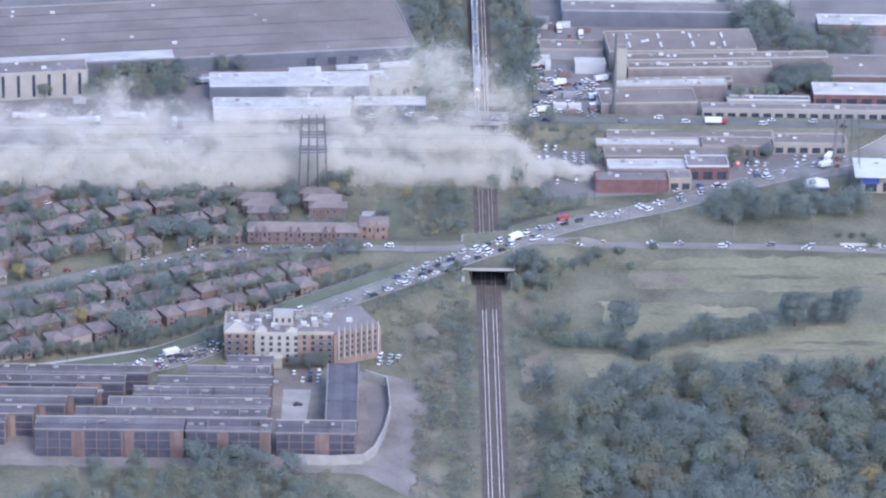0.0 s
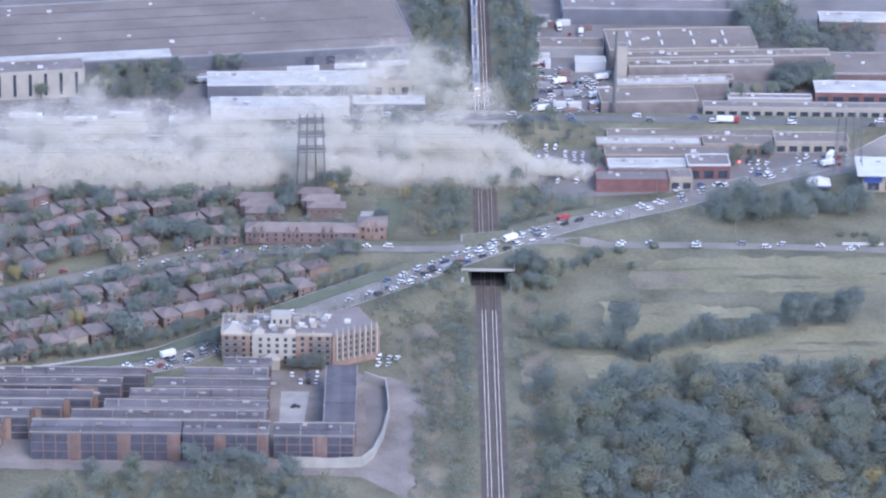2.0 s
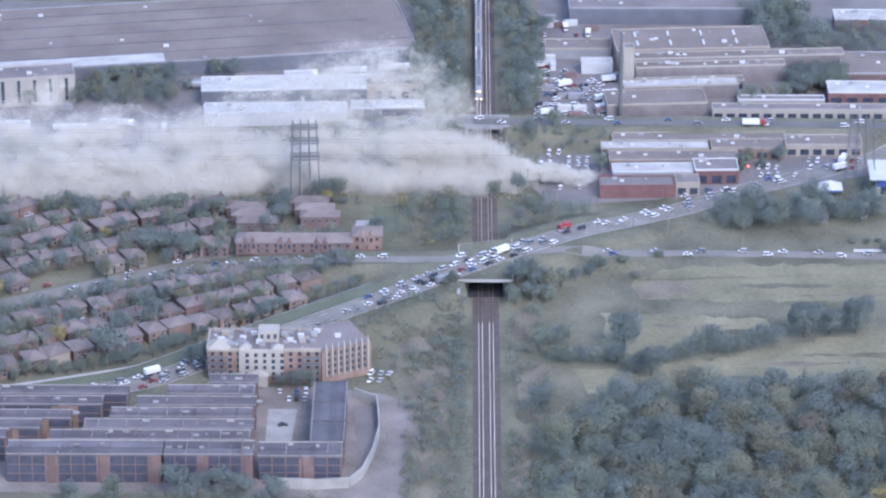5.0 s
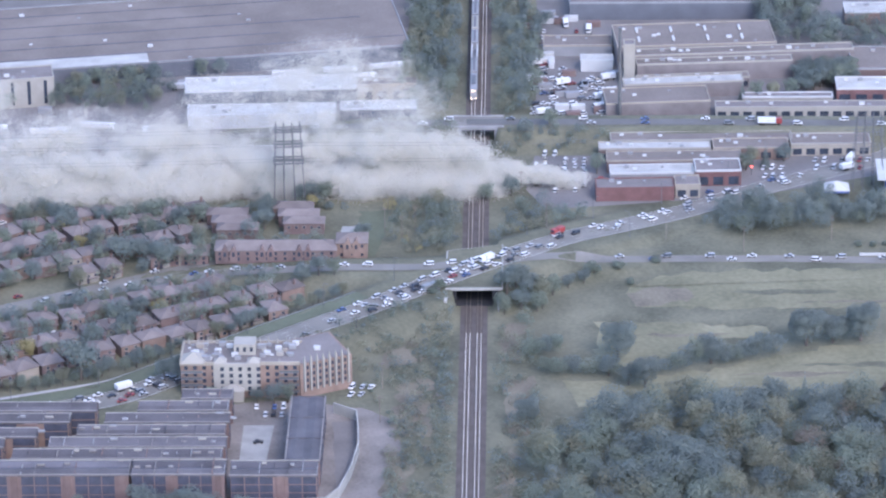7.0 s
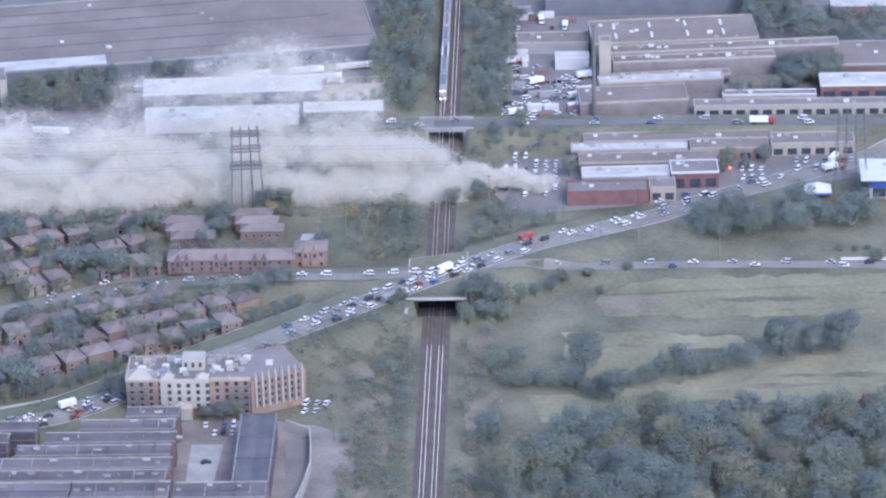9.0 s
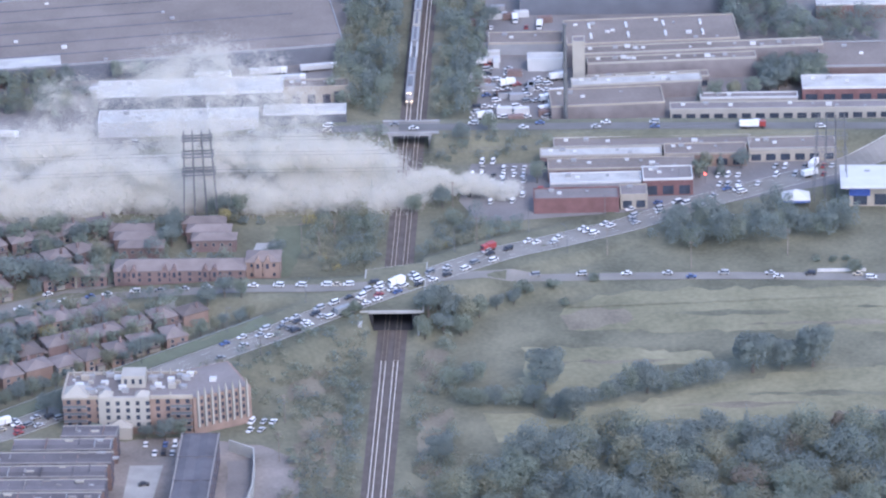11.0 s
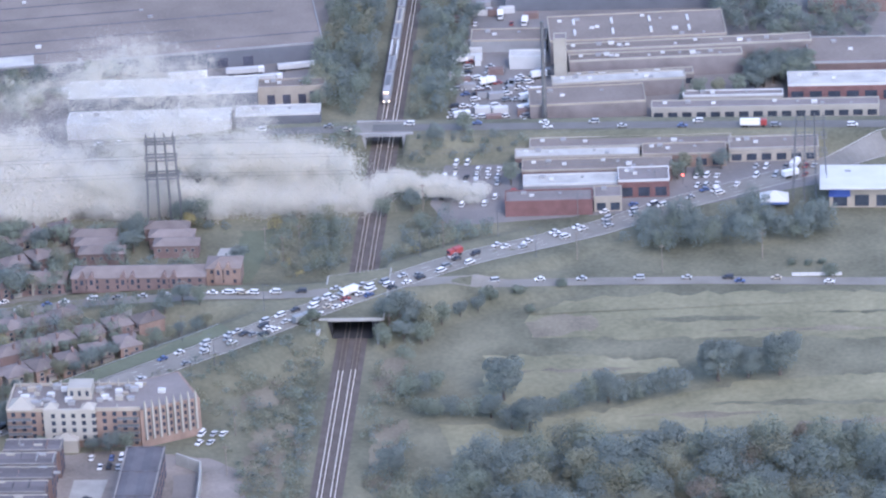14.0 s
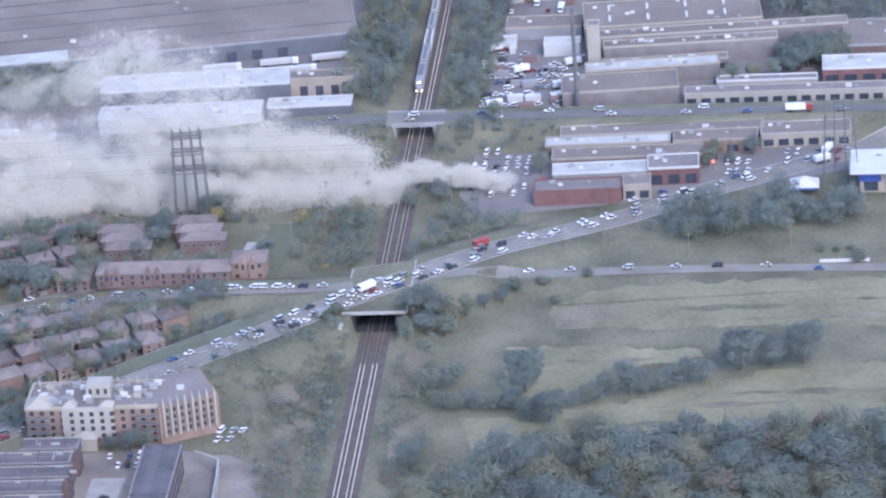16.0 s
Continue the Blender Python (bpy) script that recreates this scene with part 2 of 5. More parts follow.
def ground():
    xs = np.concatenate([[-4000, -1800, -800, -450], np.linspace(-280, -10, 91), [-8.5, -7.0, 0, 7.0, 8.5], np.linspace(10, 250, 81), [450, 800, 1800, 4000]])
    ys = np.concatenate([[-4000, -2600, -1200, -500], np.linspace(-230, 380, 210), [600, 1000, 2000, 4000]])
    gx, gy = np.meshgrid(xs, ys)
    gz = lift(gx.ravel(), gy.ravel()).reshape(gx.shape)
    n, m = gx.shape
    verts = np.stack([gx.ravel(), gy.ravel(), gz.ravel()], -1).tolist()
    faces = [(j * m + i, j * m + i + 1, (j + 1) * m + i + 1, (j + 1) * m + i) for j in range(n - 1) for i in range(m - 1)]
    me = bpy.data.meshes.new("ground")
    me.from_pydata(verts, [], faces)
    me.materials.append(GRASS)
    me.polygons.foreach_set("use_smooth", [True] * len(me.polygons))
    tagged(new("ground", me), "rough grass and scrub over gently raised ground", "ground", kind="structure")


def strip(name, line, left, right, up, material, label, category="road"):
    """A band along a line of points, from left to right of it, laid up metres above the ground or bridge."""
    bm = bmesh.new()
    rows = []
    kind_up = category in ("road", "kerb")
    for i, p in enumerate(line):
        d = (line[min(i + 1, len(line) - 1)] - line[max(i - 1, 0)]).to_2d().normalized()
        nrm = Vector((-d.y, d.x))
        row = []
        for s in (left, right):
            x, y = p.x + nrm.x * s, p.y + nrm.y * s
            row.append(bm.verts.new((x, y, (p.z if abs(x) < 9 else max(p.z, hz(x, y)) if kind_up else hz(x, y)) + up)))
        rows.append(row)
    for a, b in zip(rows, rows[1:]):
        bm.faces.new((a[1], b[1], b[0], a[0]))
    return tagged(part(name, bm, material), label, category, kind="structure")


def patch(name, pts, up, material, label, category="ground", rough=0.0, seed=1):
    """A flat area of ground with an uneven rim."""
    rnd = random.Random(seed)
    out = []
    for (x0, y0), (x1, y1) in zip(pts, pts[1:] + pts[:1]):
        n = max(1, int(math.hypot(x1 - x0, y1 - y0) / 4)) if rough else 1
        out += [(x0 + (x1 - x0) * i / n + rnd.uniform(-rough, rough), y0 + (y1 - y0) * i / n + rnd.uniform(-rough, rough)) for i in range(n)]
    bm = bmesh.new()
    f = bm.faces.new([bm.verts.new((x, y, up)) for x, y in out])
    if f.normal.z < 0 or f.calc_area() and (f.normal_update() or f.normal.z < 0):
        f.normal_flip()
    bmesh.ops.triangulate(bm, faces=bm.faces[:])
    return tagged(part(name, bm, material), label, category, kind="structure")


def at(line, s):
    """Place and heading at s metres along a resampled line."""
    for a, b in zip(line, line[1:]):
        d = (b - a).length
        if s <= d:
            return a.lerp(b, s / d), math.atan2(b.y - a.y, b.x - a.x)
        s -= d
    return line[-1].copy(), math.atan2(line[-1].y - line[-2].y, line[-1].x - line[-2].x)


def setting():
    ground()
    strip("road", W1, 5.4, -5.4, 0.12, ASPHALT, "wide grey asphalt arterial road full of traffic")
    strip("road", W2, 3.1, -3.1, 0.18, ASPHALT, "grey two-lane asphalt side road")
    strip("road", W3, 3.3, -3.3, 0.12, DARKA, "grey asphalt road on a raised embankment")
    for s in (5.7, -5.7):
        strip("kerb", W1, s + 0.2, s - 0.2, 0.28, PAVE, "pale concrete kerb along the arterial road", "kerb")
    strip("pavement", [p for p in W1 if p.x < -36], 16.6, 14.6, 0.42, PAVE, "pale concrete pavement along the arterial road", "pavement")
    strip("verge", [p for p in W1 if p.x < -36], 14.5, 6.2, 0.34, LAWN, "mown green grass verge beside the arterial road", "verge")
    # lane paint
    for s in (-2.7, 0.0, 2.7):
        bm = bmesh.new()
        for i in range(0, len(W1) - 1, 3):
            p, q = W1[i], W1[i + 1]
            d = (q - p).normalized()
            n = Vector((-d.y, d.x, 0))
            c = [p + n * (s + 0.07), p + n * (s - 0.07), q + n * (s - 0.07), q + n * (s + 0.07)]
            bm.faces.new([bm.verts.new(v + Vector((0, 0, 0.18))) for v in c][::-1])
        tagged(part("lane_marking", bm, PAINTW), "dashed white lane marking on asphalt", "road marking", kind="structure")
    # railway
    strip("track_bed", [Vector((0, y, 0)) for y in range(-700, 1500, 50)], 5.2, -5.2, 0.10, BALLAST, "brown stone ballast bed of a double railway track", "track bed")
    track = empty("railway_track", Matrix(), "double railway track with shiny steel rails", "railway", kind="structure")
    for x in (-2.82, -1.38, 1.38, 2.82):
        # pale colour for mirrored sky, darker round the bridge where rails mirror less
        for y0, y1, steel in ((-700, -24, RAILGLARE), (-24, 44, RAILDARK), (44, 164, RAILDIM), (164, 1400, RAILGLARE)):
            part("rail", box(x - 0.09, y0, 0.22, x + 0.09, y1, 0.44, bevel=0.02), steel, track)
    bm = bmesh.new()
    for i in range(900):
        for x in (-2.1, 2.1):
            y = -250 + i * 0.7
            box(x - 1.3, y - 0.12, 0.08, x + 1.3, y + 0.12, 0.24, bm)
    tagged(part("sleepers", bm, SLEEPER), "weathered sleepers under the rails", "sleepers", kind="stuff")


def bridges():
    b = empty("rail_bridge", Matrix(), "concrete road bridge and dark portal over the railway", "bridge", kind="structure")
    part("deck", prism([(-11, 1.5), (11, 1.5), (11, 43), (-11, 37)], 6.5, 6.9), CONC, b)
    part("verge", prism([(-10.5, 1.9), (10.5, 1.9), (10.5, 42.5), (-10.5, 36.6)], 6.9, 7.0), GRASS, b, "grass verge on the bridge deck")
    part("parapet", box(-11.2, 0.8, 6.5, 10.2, 1.4, 7.6, bevel=0.05), CONC, b)
    # soffit and abutments painted near-black in place of the shade under the deck
    part("soffit", prism([(-6.8, 1.5), (6.8, 1.5), (6.8, 41), (-6.8, 38)], 6.3, 6.48), SHADE, b, "underside with the portal's shade put into its colour")
    part("abutment", box(-9.2, 1.6, 0, -6.9, 37, 6.45), SHADE, b)
    part("abutment", box(6.9, 1.6, 0, 9.2, 42, 6.45), SHADE, b)
    part("wing_wall", prism([(-11.4, -9), (-10.3, -9), (-9.3, 1.5), (-10.4, 1.5)], 0, 6.9), PAVE, b)
    part("wing_wall", prism([(9.0, -6), (9.6, -6), (9.6, 1.5), (9.0, 1.5)], 0, 5.2), DARKC, b)
    # added dark slab over the ballast, in place of shade under the bridge
    part("oily_ballast", prism([(-6.8, 1.0), (6.8, 1.0), (6.8, 41), (-6.8, 37)], 0.02, 0.26), SHADE, b, "near-black slab standing in for shade on the ballast under the bridge")
    r = empty("rail_bridge", Matrix(), "grey girder road bridge over the railway", "bridge", kind="structure")
    part("deck", box(-11, 163.9, 5.2, 11, 175.1, 6.05), ASPHALT, r)
    part("girder", box(-11, 163.3, 4.9, 11, 163.8, 6.6, bevel=0.05), DARKC, r)
    part("girder", box(-11, 175.2, 4.9, 11, 175.7, 6.6, bevel=0.05), DARKC, r)
    part("abutment", box(-9, 163, 0, -7, 176, 5.1), DARKC, r)
    part("abutment", box(7, 163, 0, 9, 176, 5.1), DARKC, r)


setting()
bridges()


# ---- plants ----
def leaf_cloud(rnd, lobes, n, size):
    """Leaf clumps as small bent quads over overlapping lobes (x, y, z, rx, rz)."""
    n, size = n * 2.1, size * 0.68
    verts, faces = [], []
    total = sum(l[3] * l[3] for l in lobes)
    for cx, cy, cz, rx, rz in lobes:
        for _ in range(max(6, int(n * rx * rx / total))):
            u, v = rnd.uniform(-0.75, 1), rnd.uniform(0, 2 * math.pi)
            r = math.sqrt(max(0, 1 - u * u))
            d = Vector((r * math.cos(v), r * math.sin(v), u))
            k = rnd.uniform(0.72, 1.12)
            c = Vector((cx + d.x * rx * k, cy + d.y * rx * k, cz + d.z * rz * k))
            nrm = (d + Vector((rnd.uniform(-0.55, 0.55), rnd.uniform(-0.55, 0.55), rnd.uniform(-0.1, 0.8)))).normalized()
            a = nrm.orthogonal().normalized()
            b = nrm.cross(a)
            t = rnd.uniform(0, math.pi)
            a, b = a * math.cos(t) + b * math.sin(t), b * math.cos(t) - a * math.sin(t)
            s1, s2 = size * rnd.uniform(0.6, 1.3), size * rnd.uniform(0.4, 0.9)
            i = len(verts)
            verts += [c - a * s1, c - b * s2 + nrm * 0.1 * s1, c + a * s1, c + b * s2 - nrm * 0.1 * s1]
            faces.append((i, i + 1, i + 2, i + 3))
    return verts, faces


def leaf_mesh(name, verts, faces, material):
    me = bpy.data.meshes.new(name)
    me.from_pydata(verts, [], faces)
    me.materials.append(material)
    return me


def lobes_of(rnd, w, h, base, count):
    """Lobes of a crown w wide and h high whose foot is at base."""
    out = [(0, 0, base + h * 0.5, w * 0.36, h * 0.46)]
    for _ in range(count):
        a, k = rnd.uniform(0, 2 * math.pi), rnd.uniform(0.15, 0.34)
        f = rnd.uniform(0.22, 0.85)
        out.append((math.cos(a) * w * k, math.sin(a) * w * k, base + h * f, w * rnd.uniform(0.15, 0.26), h * rnd.uniform(0.14, 0.24)))
    return out


def tree_proto(seed, w, h, trunk, material, label, n=700, size=0.4, conifer=False):
    rnd = random.Random(seed)
    t = empty("tree", pose(0, 0, -500), label, "tree")
    bm = beam((0, 0, -0.3), (0, 0, trunk + h * 0.55), 0.035 * w + 0.08, sides=7, r2=0.06)
    for _ in range(5):
        a = rnd.uniform(0, 6.28)
        z = trunk + h * rnd.uniform(0.0, 0.3)
        beam((0, 0, z), (math.cos(a) * w * 0.3, math.sin(a) * w * 0.3, z + h * 0.25), 0.09, bm, 5, 0.03)
    part("trunk", bm, TRUNK, t)
    if conifer:
        lobes = [(0, 0, trunk + h * (i / 8), w * 0.5 * (1 - i / 8.6), h * 0.09) for i in range(9)]
    else:
        lobes = lobes_of(rnd, w, h, trunk, 9)
    part("crown", leaf_mesh("crown", *leaf_cloud(rnd, lobes, n, size), material), None, t)
    return t


PROTO = {
    "green": tree_proto(1, 7.5, 7.0, 1.8, LEAF[0], "green broadleaf tree in full leaf"),
    "blue": tree_proto(2, 8.0, 7.5, 1.6, LEAF[1], "dark green broadleaf tree in full leaf"),
    "olive": tree_proto(3, 7.0, 7.0, 1.8, LEAF[2], "olive green broadleaf tree turning in autumn"),
    "yellow": tree_proto(4, 7.0, 5.6, 1.6, LEAF[3], "yellow autumn broadleaf tree"),
    "rust": tree_proto(5, 6.5, 6.0, 1.6, LEAF[4], "rusty brown autumn tree"),
    "conifer": tree_proto(6, 4.6, 10.5, 0.8, LEAF[1], "tall dark conifer with a narrow top", 700, 0.36, True),
    "oak": tree_proto(7, 15, 12.5, 1.8, LEAF[1], "large spreading dark green tree in the meadow", 3000, 0.45),
    "bush": tree_proto(8, 6.5, 3.6, 0.1, LEAF[0], "low rounded green bush", 480, 0.36),
}


def plant(kind, x, y, s=1.0, group="", turn=None):
    m = Matrix.Translation((x, y, hz(x, y) - 0.1)) @ Matrix.Rotation(random.uniform(0, 6.28) if turn is None else turn, 4, "Z") @ Matrix.Diagonal((s, s, s * random.uniform(0.9, 1.12), 1))
    ob = copy_thing(PROTO[kind], m)
    if group:
        ob["group"] = group
    return ob


def thicket(name, spots, label, category, mats, n=150, size=0.5, seed=3):
    """A wood or belt of scrub nobody could count: spots are (x, y, width, height)."""
    rnd = random.Random(seed)
    verts, faces, idx = [], [], []
    for x, y, w, h in spots:
        lob = lobes_of(rnd, w, h, 0.15 * h if h > 4 else -0.2 * h, 5)
        z = hz(x, y)
        v, f = leaf_cloud(rnd, [(a + x, b + y, c + z, d, e) for a, b, c, d, e in lob], n * max(0.25, w * h / 45), size)
        k = len(verts)
        verts += v
        faces += [tuple(i + k for i in q) for q in f]
        idx += [rnd.choices(range(len(mats)), [3 - 0.8 * i if i < 3 else 0.1 for i in range(len(mats))])[0]] * len(f)
    me = bpy.data.meshes.new(name)
    me.from_pydata(verts, [], faces)
    for m in mats:
        me.materials.append(m)
    me.polygons.foreach_set("material_index", idx)
    return tagged(new(name, me), label, category, kind="stuff")


def inside(x, y, poly):
    c = False
    for (x0, y0), (x1, y1) in zip(poly, poly[1:] + poly[:1]):
        if (y0 > y) != (y1 > y) and x < (x1 - x0) * (y - y0) / (y1 - y0) + x0:
            c = not c
    return c


def scatter(poly, step, w, h, seed, jitter=0.45):
    """Spots on an uneven grid in a plan."""
    rnd = random.Random(seed)
    xs, ys = [p[0] for p in poly], [p[1] for p in poly]
    out, y = [], min(ys)
    while y < max(ys):
        x = min(xs)
        while x < max(xs):
            px, py = x + rnd.uniform(-jitter, jitter) * step, y + rnd.uniform(-jitter, jitter) * step
            if inside(px, py, poly):
                k = rnd.uniform(0.65, 1.35)
                out.append((px, py, w * k, h * k * rnd.uniform(0.8, 1.2)))
            x += step
        y += step
    return out


def greenery():
    # meadow, dry and green strips beside the railway
    dry = "dry pale yellow-green meadow grass"
    patch("meadow", [(58, 16), (71, 28), (100, 33), (182, 32), (290, 30), (290, -3), (181, -4), (130, -2), (101, -3), (61, 0)], 0.10, FIELD, dry, "meadow", 2.0, 2)
    patch("meadow", [(46, -14), (73, -14), (109, -19), (112, -26), (92, -28), (76, -40), (63, -56), (53, -52), (45, -39)], 0.10, FIELD, dry, "meadow", 2.2, 3)
    patch("meadow", [(34, -62), (56, -68), (67, -61), (85, -56), (118, -41), (135, -35), (180, -28), (290, -20), (290, -76), (178, -77), (147, -80), (120, -86), (93, -85), (67, -88), (38, -85)], 0.10, FIELD, dry, "meadow", 2.2, 4)
    patch("rough_meadow", [(44, -3), (61, -2.5), (101, -4.5), (180, -5.5), (290, -5), (290, -24), (179, -30), (155, -32), (111, -18), (73, -13), (46, -12)], 0.11, GRASS, "band of dark rank grass across the meadow", "grass", 1.6, 6)
    patch("rough_meadow", [(60, 1), (82, 4), (84, 14), (70, 18), (58, 12)], 0.13, VERGE, "brown patch of dry weeds in the meadow", "grass", 2.0, 15)
    # brown dry verges of the cutting and darker streaks in the meadow
    for i, (x0, x1, y0, y1) in enumerate(((-30, -21, -205, -120), (-27, -15, -112, -62), (-33, -22, -52, -18), (10, 16, -190, -118), (12, 22, -108, -62), (11, 19, -48, -14), (30, 54, 30, 40), (-60, -38, -30, -14))):
        patch("verge", [(x0, y0), (x1, y0 + 3), (x1 - 1, (y0 + y1) / 2), (x1, y1), (x0 + 1, y1 - 3), (x0 - 1, (y0 + y1) / 2)], 0.13, VERGE, "brown dry grass verge beside the railway", "verge", 2.2, 40 + i)
    for i, (x0, x1, y, w) in enumerate(((88, 150, 12, 2.5), (120, 200, 3, 2.2), (150, 240, 16, 2.0), (95, 140, -60, 2.4), (120, 190, -52, 2.6), (140, 230, -66, 3.0), (85, 118, -72, 2.2), (56, 96, -26, 2.0))):
        patch("rank_grass", [(x0, y), ((x0 + x1) / 2, y + w), (x1, y + 1), ((x0 + x1) / 2, y - w * 0.6)], 0.16, (GRASS, VERGE)[i % 2], "streak of darker rank grass in the meadow", "grass", 1.2, 60 + i)
    patch("lawn", [(-48, 42), (-38, 42), (-34, 92), (-46, 92)], 0.10, LAWN, "strip of mown green grass", "lawn", 1.6, 7)
    patch("play_court", [(-54, 62), (-47, 62), (-46, 76), (-53, 76)], 0.14, CONC, "pale concrete play court beside the grass", "court", 0.3, 8)
    # the wood beyond the meadow
    wood = [(30, -112), (44, -98), (70, -88), (95, -92), (118, -92), (150, -86), (200, -84), (230, -150), (230, -215), (20, -215), (22, -150)]
    spots = scatter(wood, 8.0, 12.5, 10.5, 11)
    thicket("woodland", spots, "dense mixed woodland in early autumn colour", "woodland", [LEAF[1], LEAF[0], LEAF[2], LEAF[1], LEAF[0], LEAF[4], LEAF[3]], 190, 0.5, 5)
    # scrub along the railway cutting
    left = scatter([(-30, -215), (-8, -215), (-8, -8), (-34, -14), (-30, -60)], 3.1, 5.2, 3.3, 12)
    right = scatter([(8, -215), (24, -215), (26, -120), (22, -8), (9, -8)], 3.2, 5.2, 3.5, 13)
    keep = lambda s: noise.noise(Vector((s[0] * 0.12, s[1] * 0.06, 3.0))) > -0.08
    left, right = [s for s in left if keep(s) or abs(s[0]) < 13], [s for s in right if keep(s)]
    thicket("scrub", left + right, "grey-green scrub along the railway cutting", "scrub", [LEAF[2], LEAF[0], LEAF[1], LEAF[4]], 60, 0.5, 6)
    bank = [q for q in scatter([(-66, -36), (-36, -12), (-34, -60), (-32, -92), (-42, -60)], 5.0, 4.6, 3.0, 36)]
    thicket("scrub", bank, "scattered low shrubs on the grassy bank", "scrub", [LEAF[2], LEAF[0], LEAF[1]], 80, 0.45, 37)
    far = scatter([(-32, 205), (-8, 190), (-7, 420), (-40, 420), (-30, 280)], 5.5, 7, 8, 14) + scatter([(7, 185), (24, 190), (26, 260), (18, 420), (7, 420)], 5.5, 7, 8, 15)
    thicket("tree_belt", far, "dense belt of green trees beside the railway", "trees", [LEAF[1], LEAF[0], LEAF[2]], 130, 0.5, 7)
    mid = scatter([(-32, 46), (-8, 52), (-8, 98), (-36, 94)], 4.4, 6, 5.5, 16) + scatter([(8, 56), (22, 62), (46, 82), (44, 92), (8, 100)], 4.8, 5.5, 4.5, 17)
    thicket("tree_belt", mid, "green trees and scrub beside the railway", "trees", [LEAF[0], LEAF[1], LEAF[2], LEAF[3]], 140, 0.42, 8)
    back = scatter([(-225, 78), (-96, 82), (-96, 88), (-225, 85)], 4.2, 6.0, 5.5, 18) + scatter([(-98, 84), (-80, 86), (-70, 90), (-46, 92), (-46, 97), (-98, 91)], 4.0, 5.2, 4.6, 30)
    thicket("tree_line", back, "dark hedge-like tree line behind the houses", "trees", [LEAF[1], LEAF[0], LEAF[2]], 190, 0.42, 9)
    near = scatter([(-185, -215), (-50, -215), (-60, -182), (-90, -172), (-120, -178), (-160, -182)], 6, 7, 7, 19)
    thicket("tree_belt", near, "green treetops in front of the building site", "trees", [LEAF[0], LEAF[2], LEAF[1]], 150, 0.45, 10)
    yards = scatter([(-122, 51), (-62, 54), (-60, 60), (-122, 60)], 4.6, 6.5, 5.5, 33) + scatter([(-90, 62), (-82, 62), (-80, 84), (-88, 84)], 4.6, 6.0, 6, 34)
    thicket("garden_trees", yards, "dark green trees in the gardens behind the terraces", "trees", [LEAF[1], LEAF[0]], 170, 0.42, 35)
    drive = scatter([(135, 266), (152, 258), (186, 264), (190, 288), (150, 286), (150, 335), (116, 335), (118, 300)], 6.0, 8, 8.5, 25)
    thicket("copse", drive, "dense green trees behind the factories", "trees", [LEAF[1], LEAF[0]], 130, 0.5, 26)
    slope = scatter([(12, 148), (46, 152), (60, 161), (12, 162)], 4.6, 4.5, 3.6, 27) + scatter([(-30, 146), (-9, 150), (-9, 162), (-42, 162)], 4.6, 5, 4, 28)
    thicket("bank_scrub", slope, "dark scrub on the road embankment", "scrub", [LEAF[1], LEAF[0]], 120, 0.45, 29)
    copse = scatter([(-182, 200), (-140, 196), (-128, 224), (-150, 236), (-180, 226)], 5.0, 6.5, 6.5, 22)
    thicket("copse", copse, "dense green copse between warehouses", "trees", [LEAF[0], LEAF[1], LEAF[2]], 140, 0.45, 13)
    grove = scatter([(88, 70), (104, 64), (150, 70), (166, 78), (158, 90), (120, 90), (96, 84)], 5.0, 8, 9, 20)
    thicket("grove", grove, "dense dark green grove beside the road", "trees", [LEAF[1], LEAF[1], LEAF[0]], 170, 0.45, 11)
    hedge = [(71 + i * 3.7, -58 + i * 1.32, 7.5 + (i * 7) % 3, (5, 7, 9, 11, 11.5, 9, 7, 6.5, 7.5, 9, 9.5, 8)[i]) for i in range(12)]
    hedge += [(26 + i * 3.2, -58 - (i % 3), 7, 6.5) for i in range(9)] + [(20 + i * 3.5, -46 + i * 1.4, 7, 7.5) for i in range(4)]
    thicket("hedgerow", hedge, "dark green overgrown hedgerow across the meadow", "hedgerow", [LEAF[1], LEAF[0]], 300, 0.42, 12)
    plant("oak", 53.5, -47, 1.0)
    for x, y, k in ((124, -35, 1.12), (144.5, -31, 1.1), (134, -33, 0.8), (63, -70, 0.86), (20, -100, 0.7)):
        plant("oak", x, y, k, "large meadow trees")
    for x, y, s in ((-95, -82.5, 0.75), (-78, -82, 0.8), (-72, -82.5, 0.9), (-67, -81.5, 0.8), (-112, -170, 1.4), (-104, -172, 1.2), (-96, -169, 1.5), (-88, -172, 1.2), (-135, -175, 1.1), (-150, -176, 1.0), (-76, -176, 1.2), (-66, 101, 1.2), (-61, 101, 1.0), (-70, 99, 1.0)):
        plant(("blue", "green")[int(x) % 2], x, y, s, "trees beside the building site")
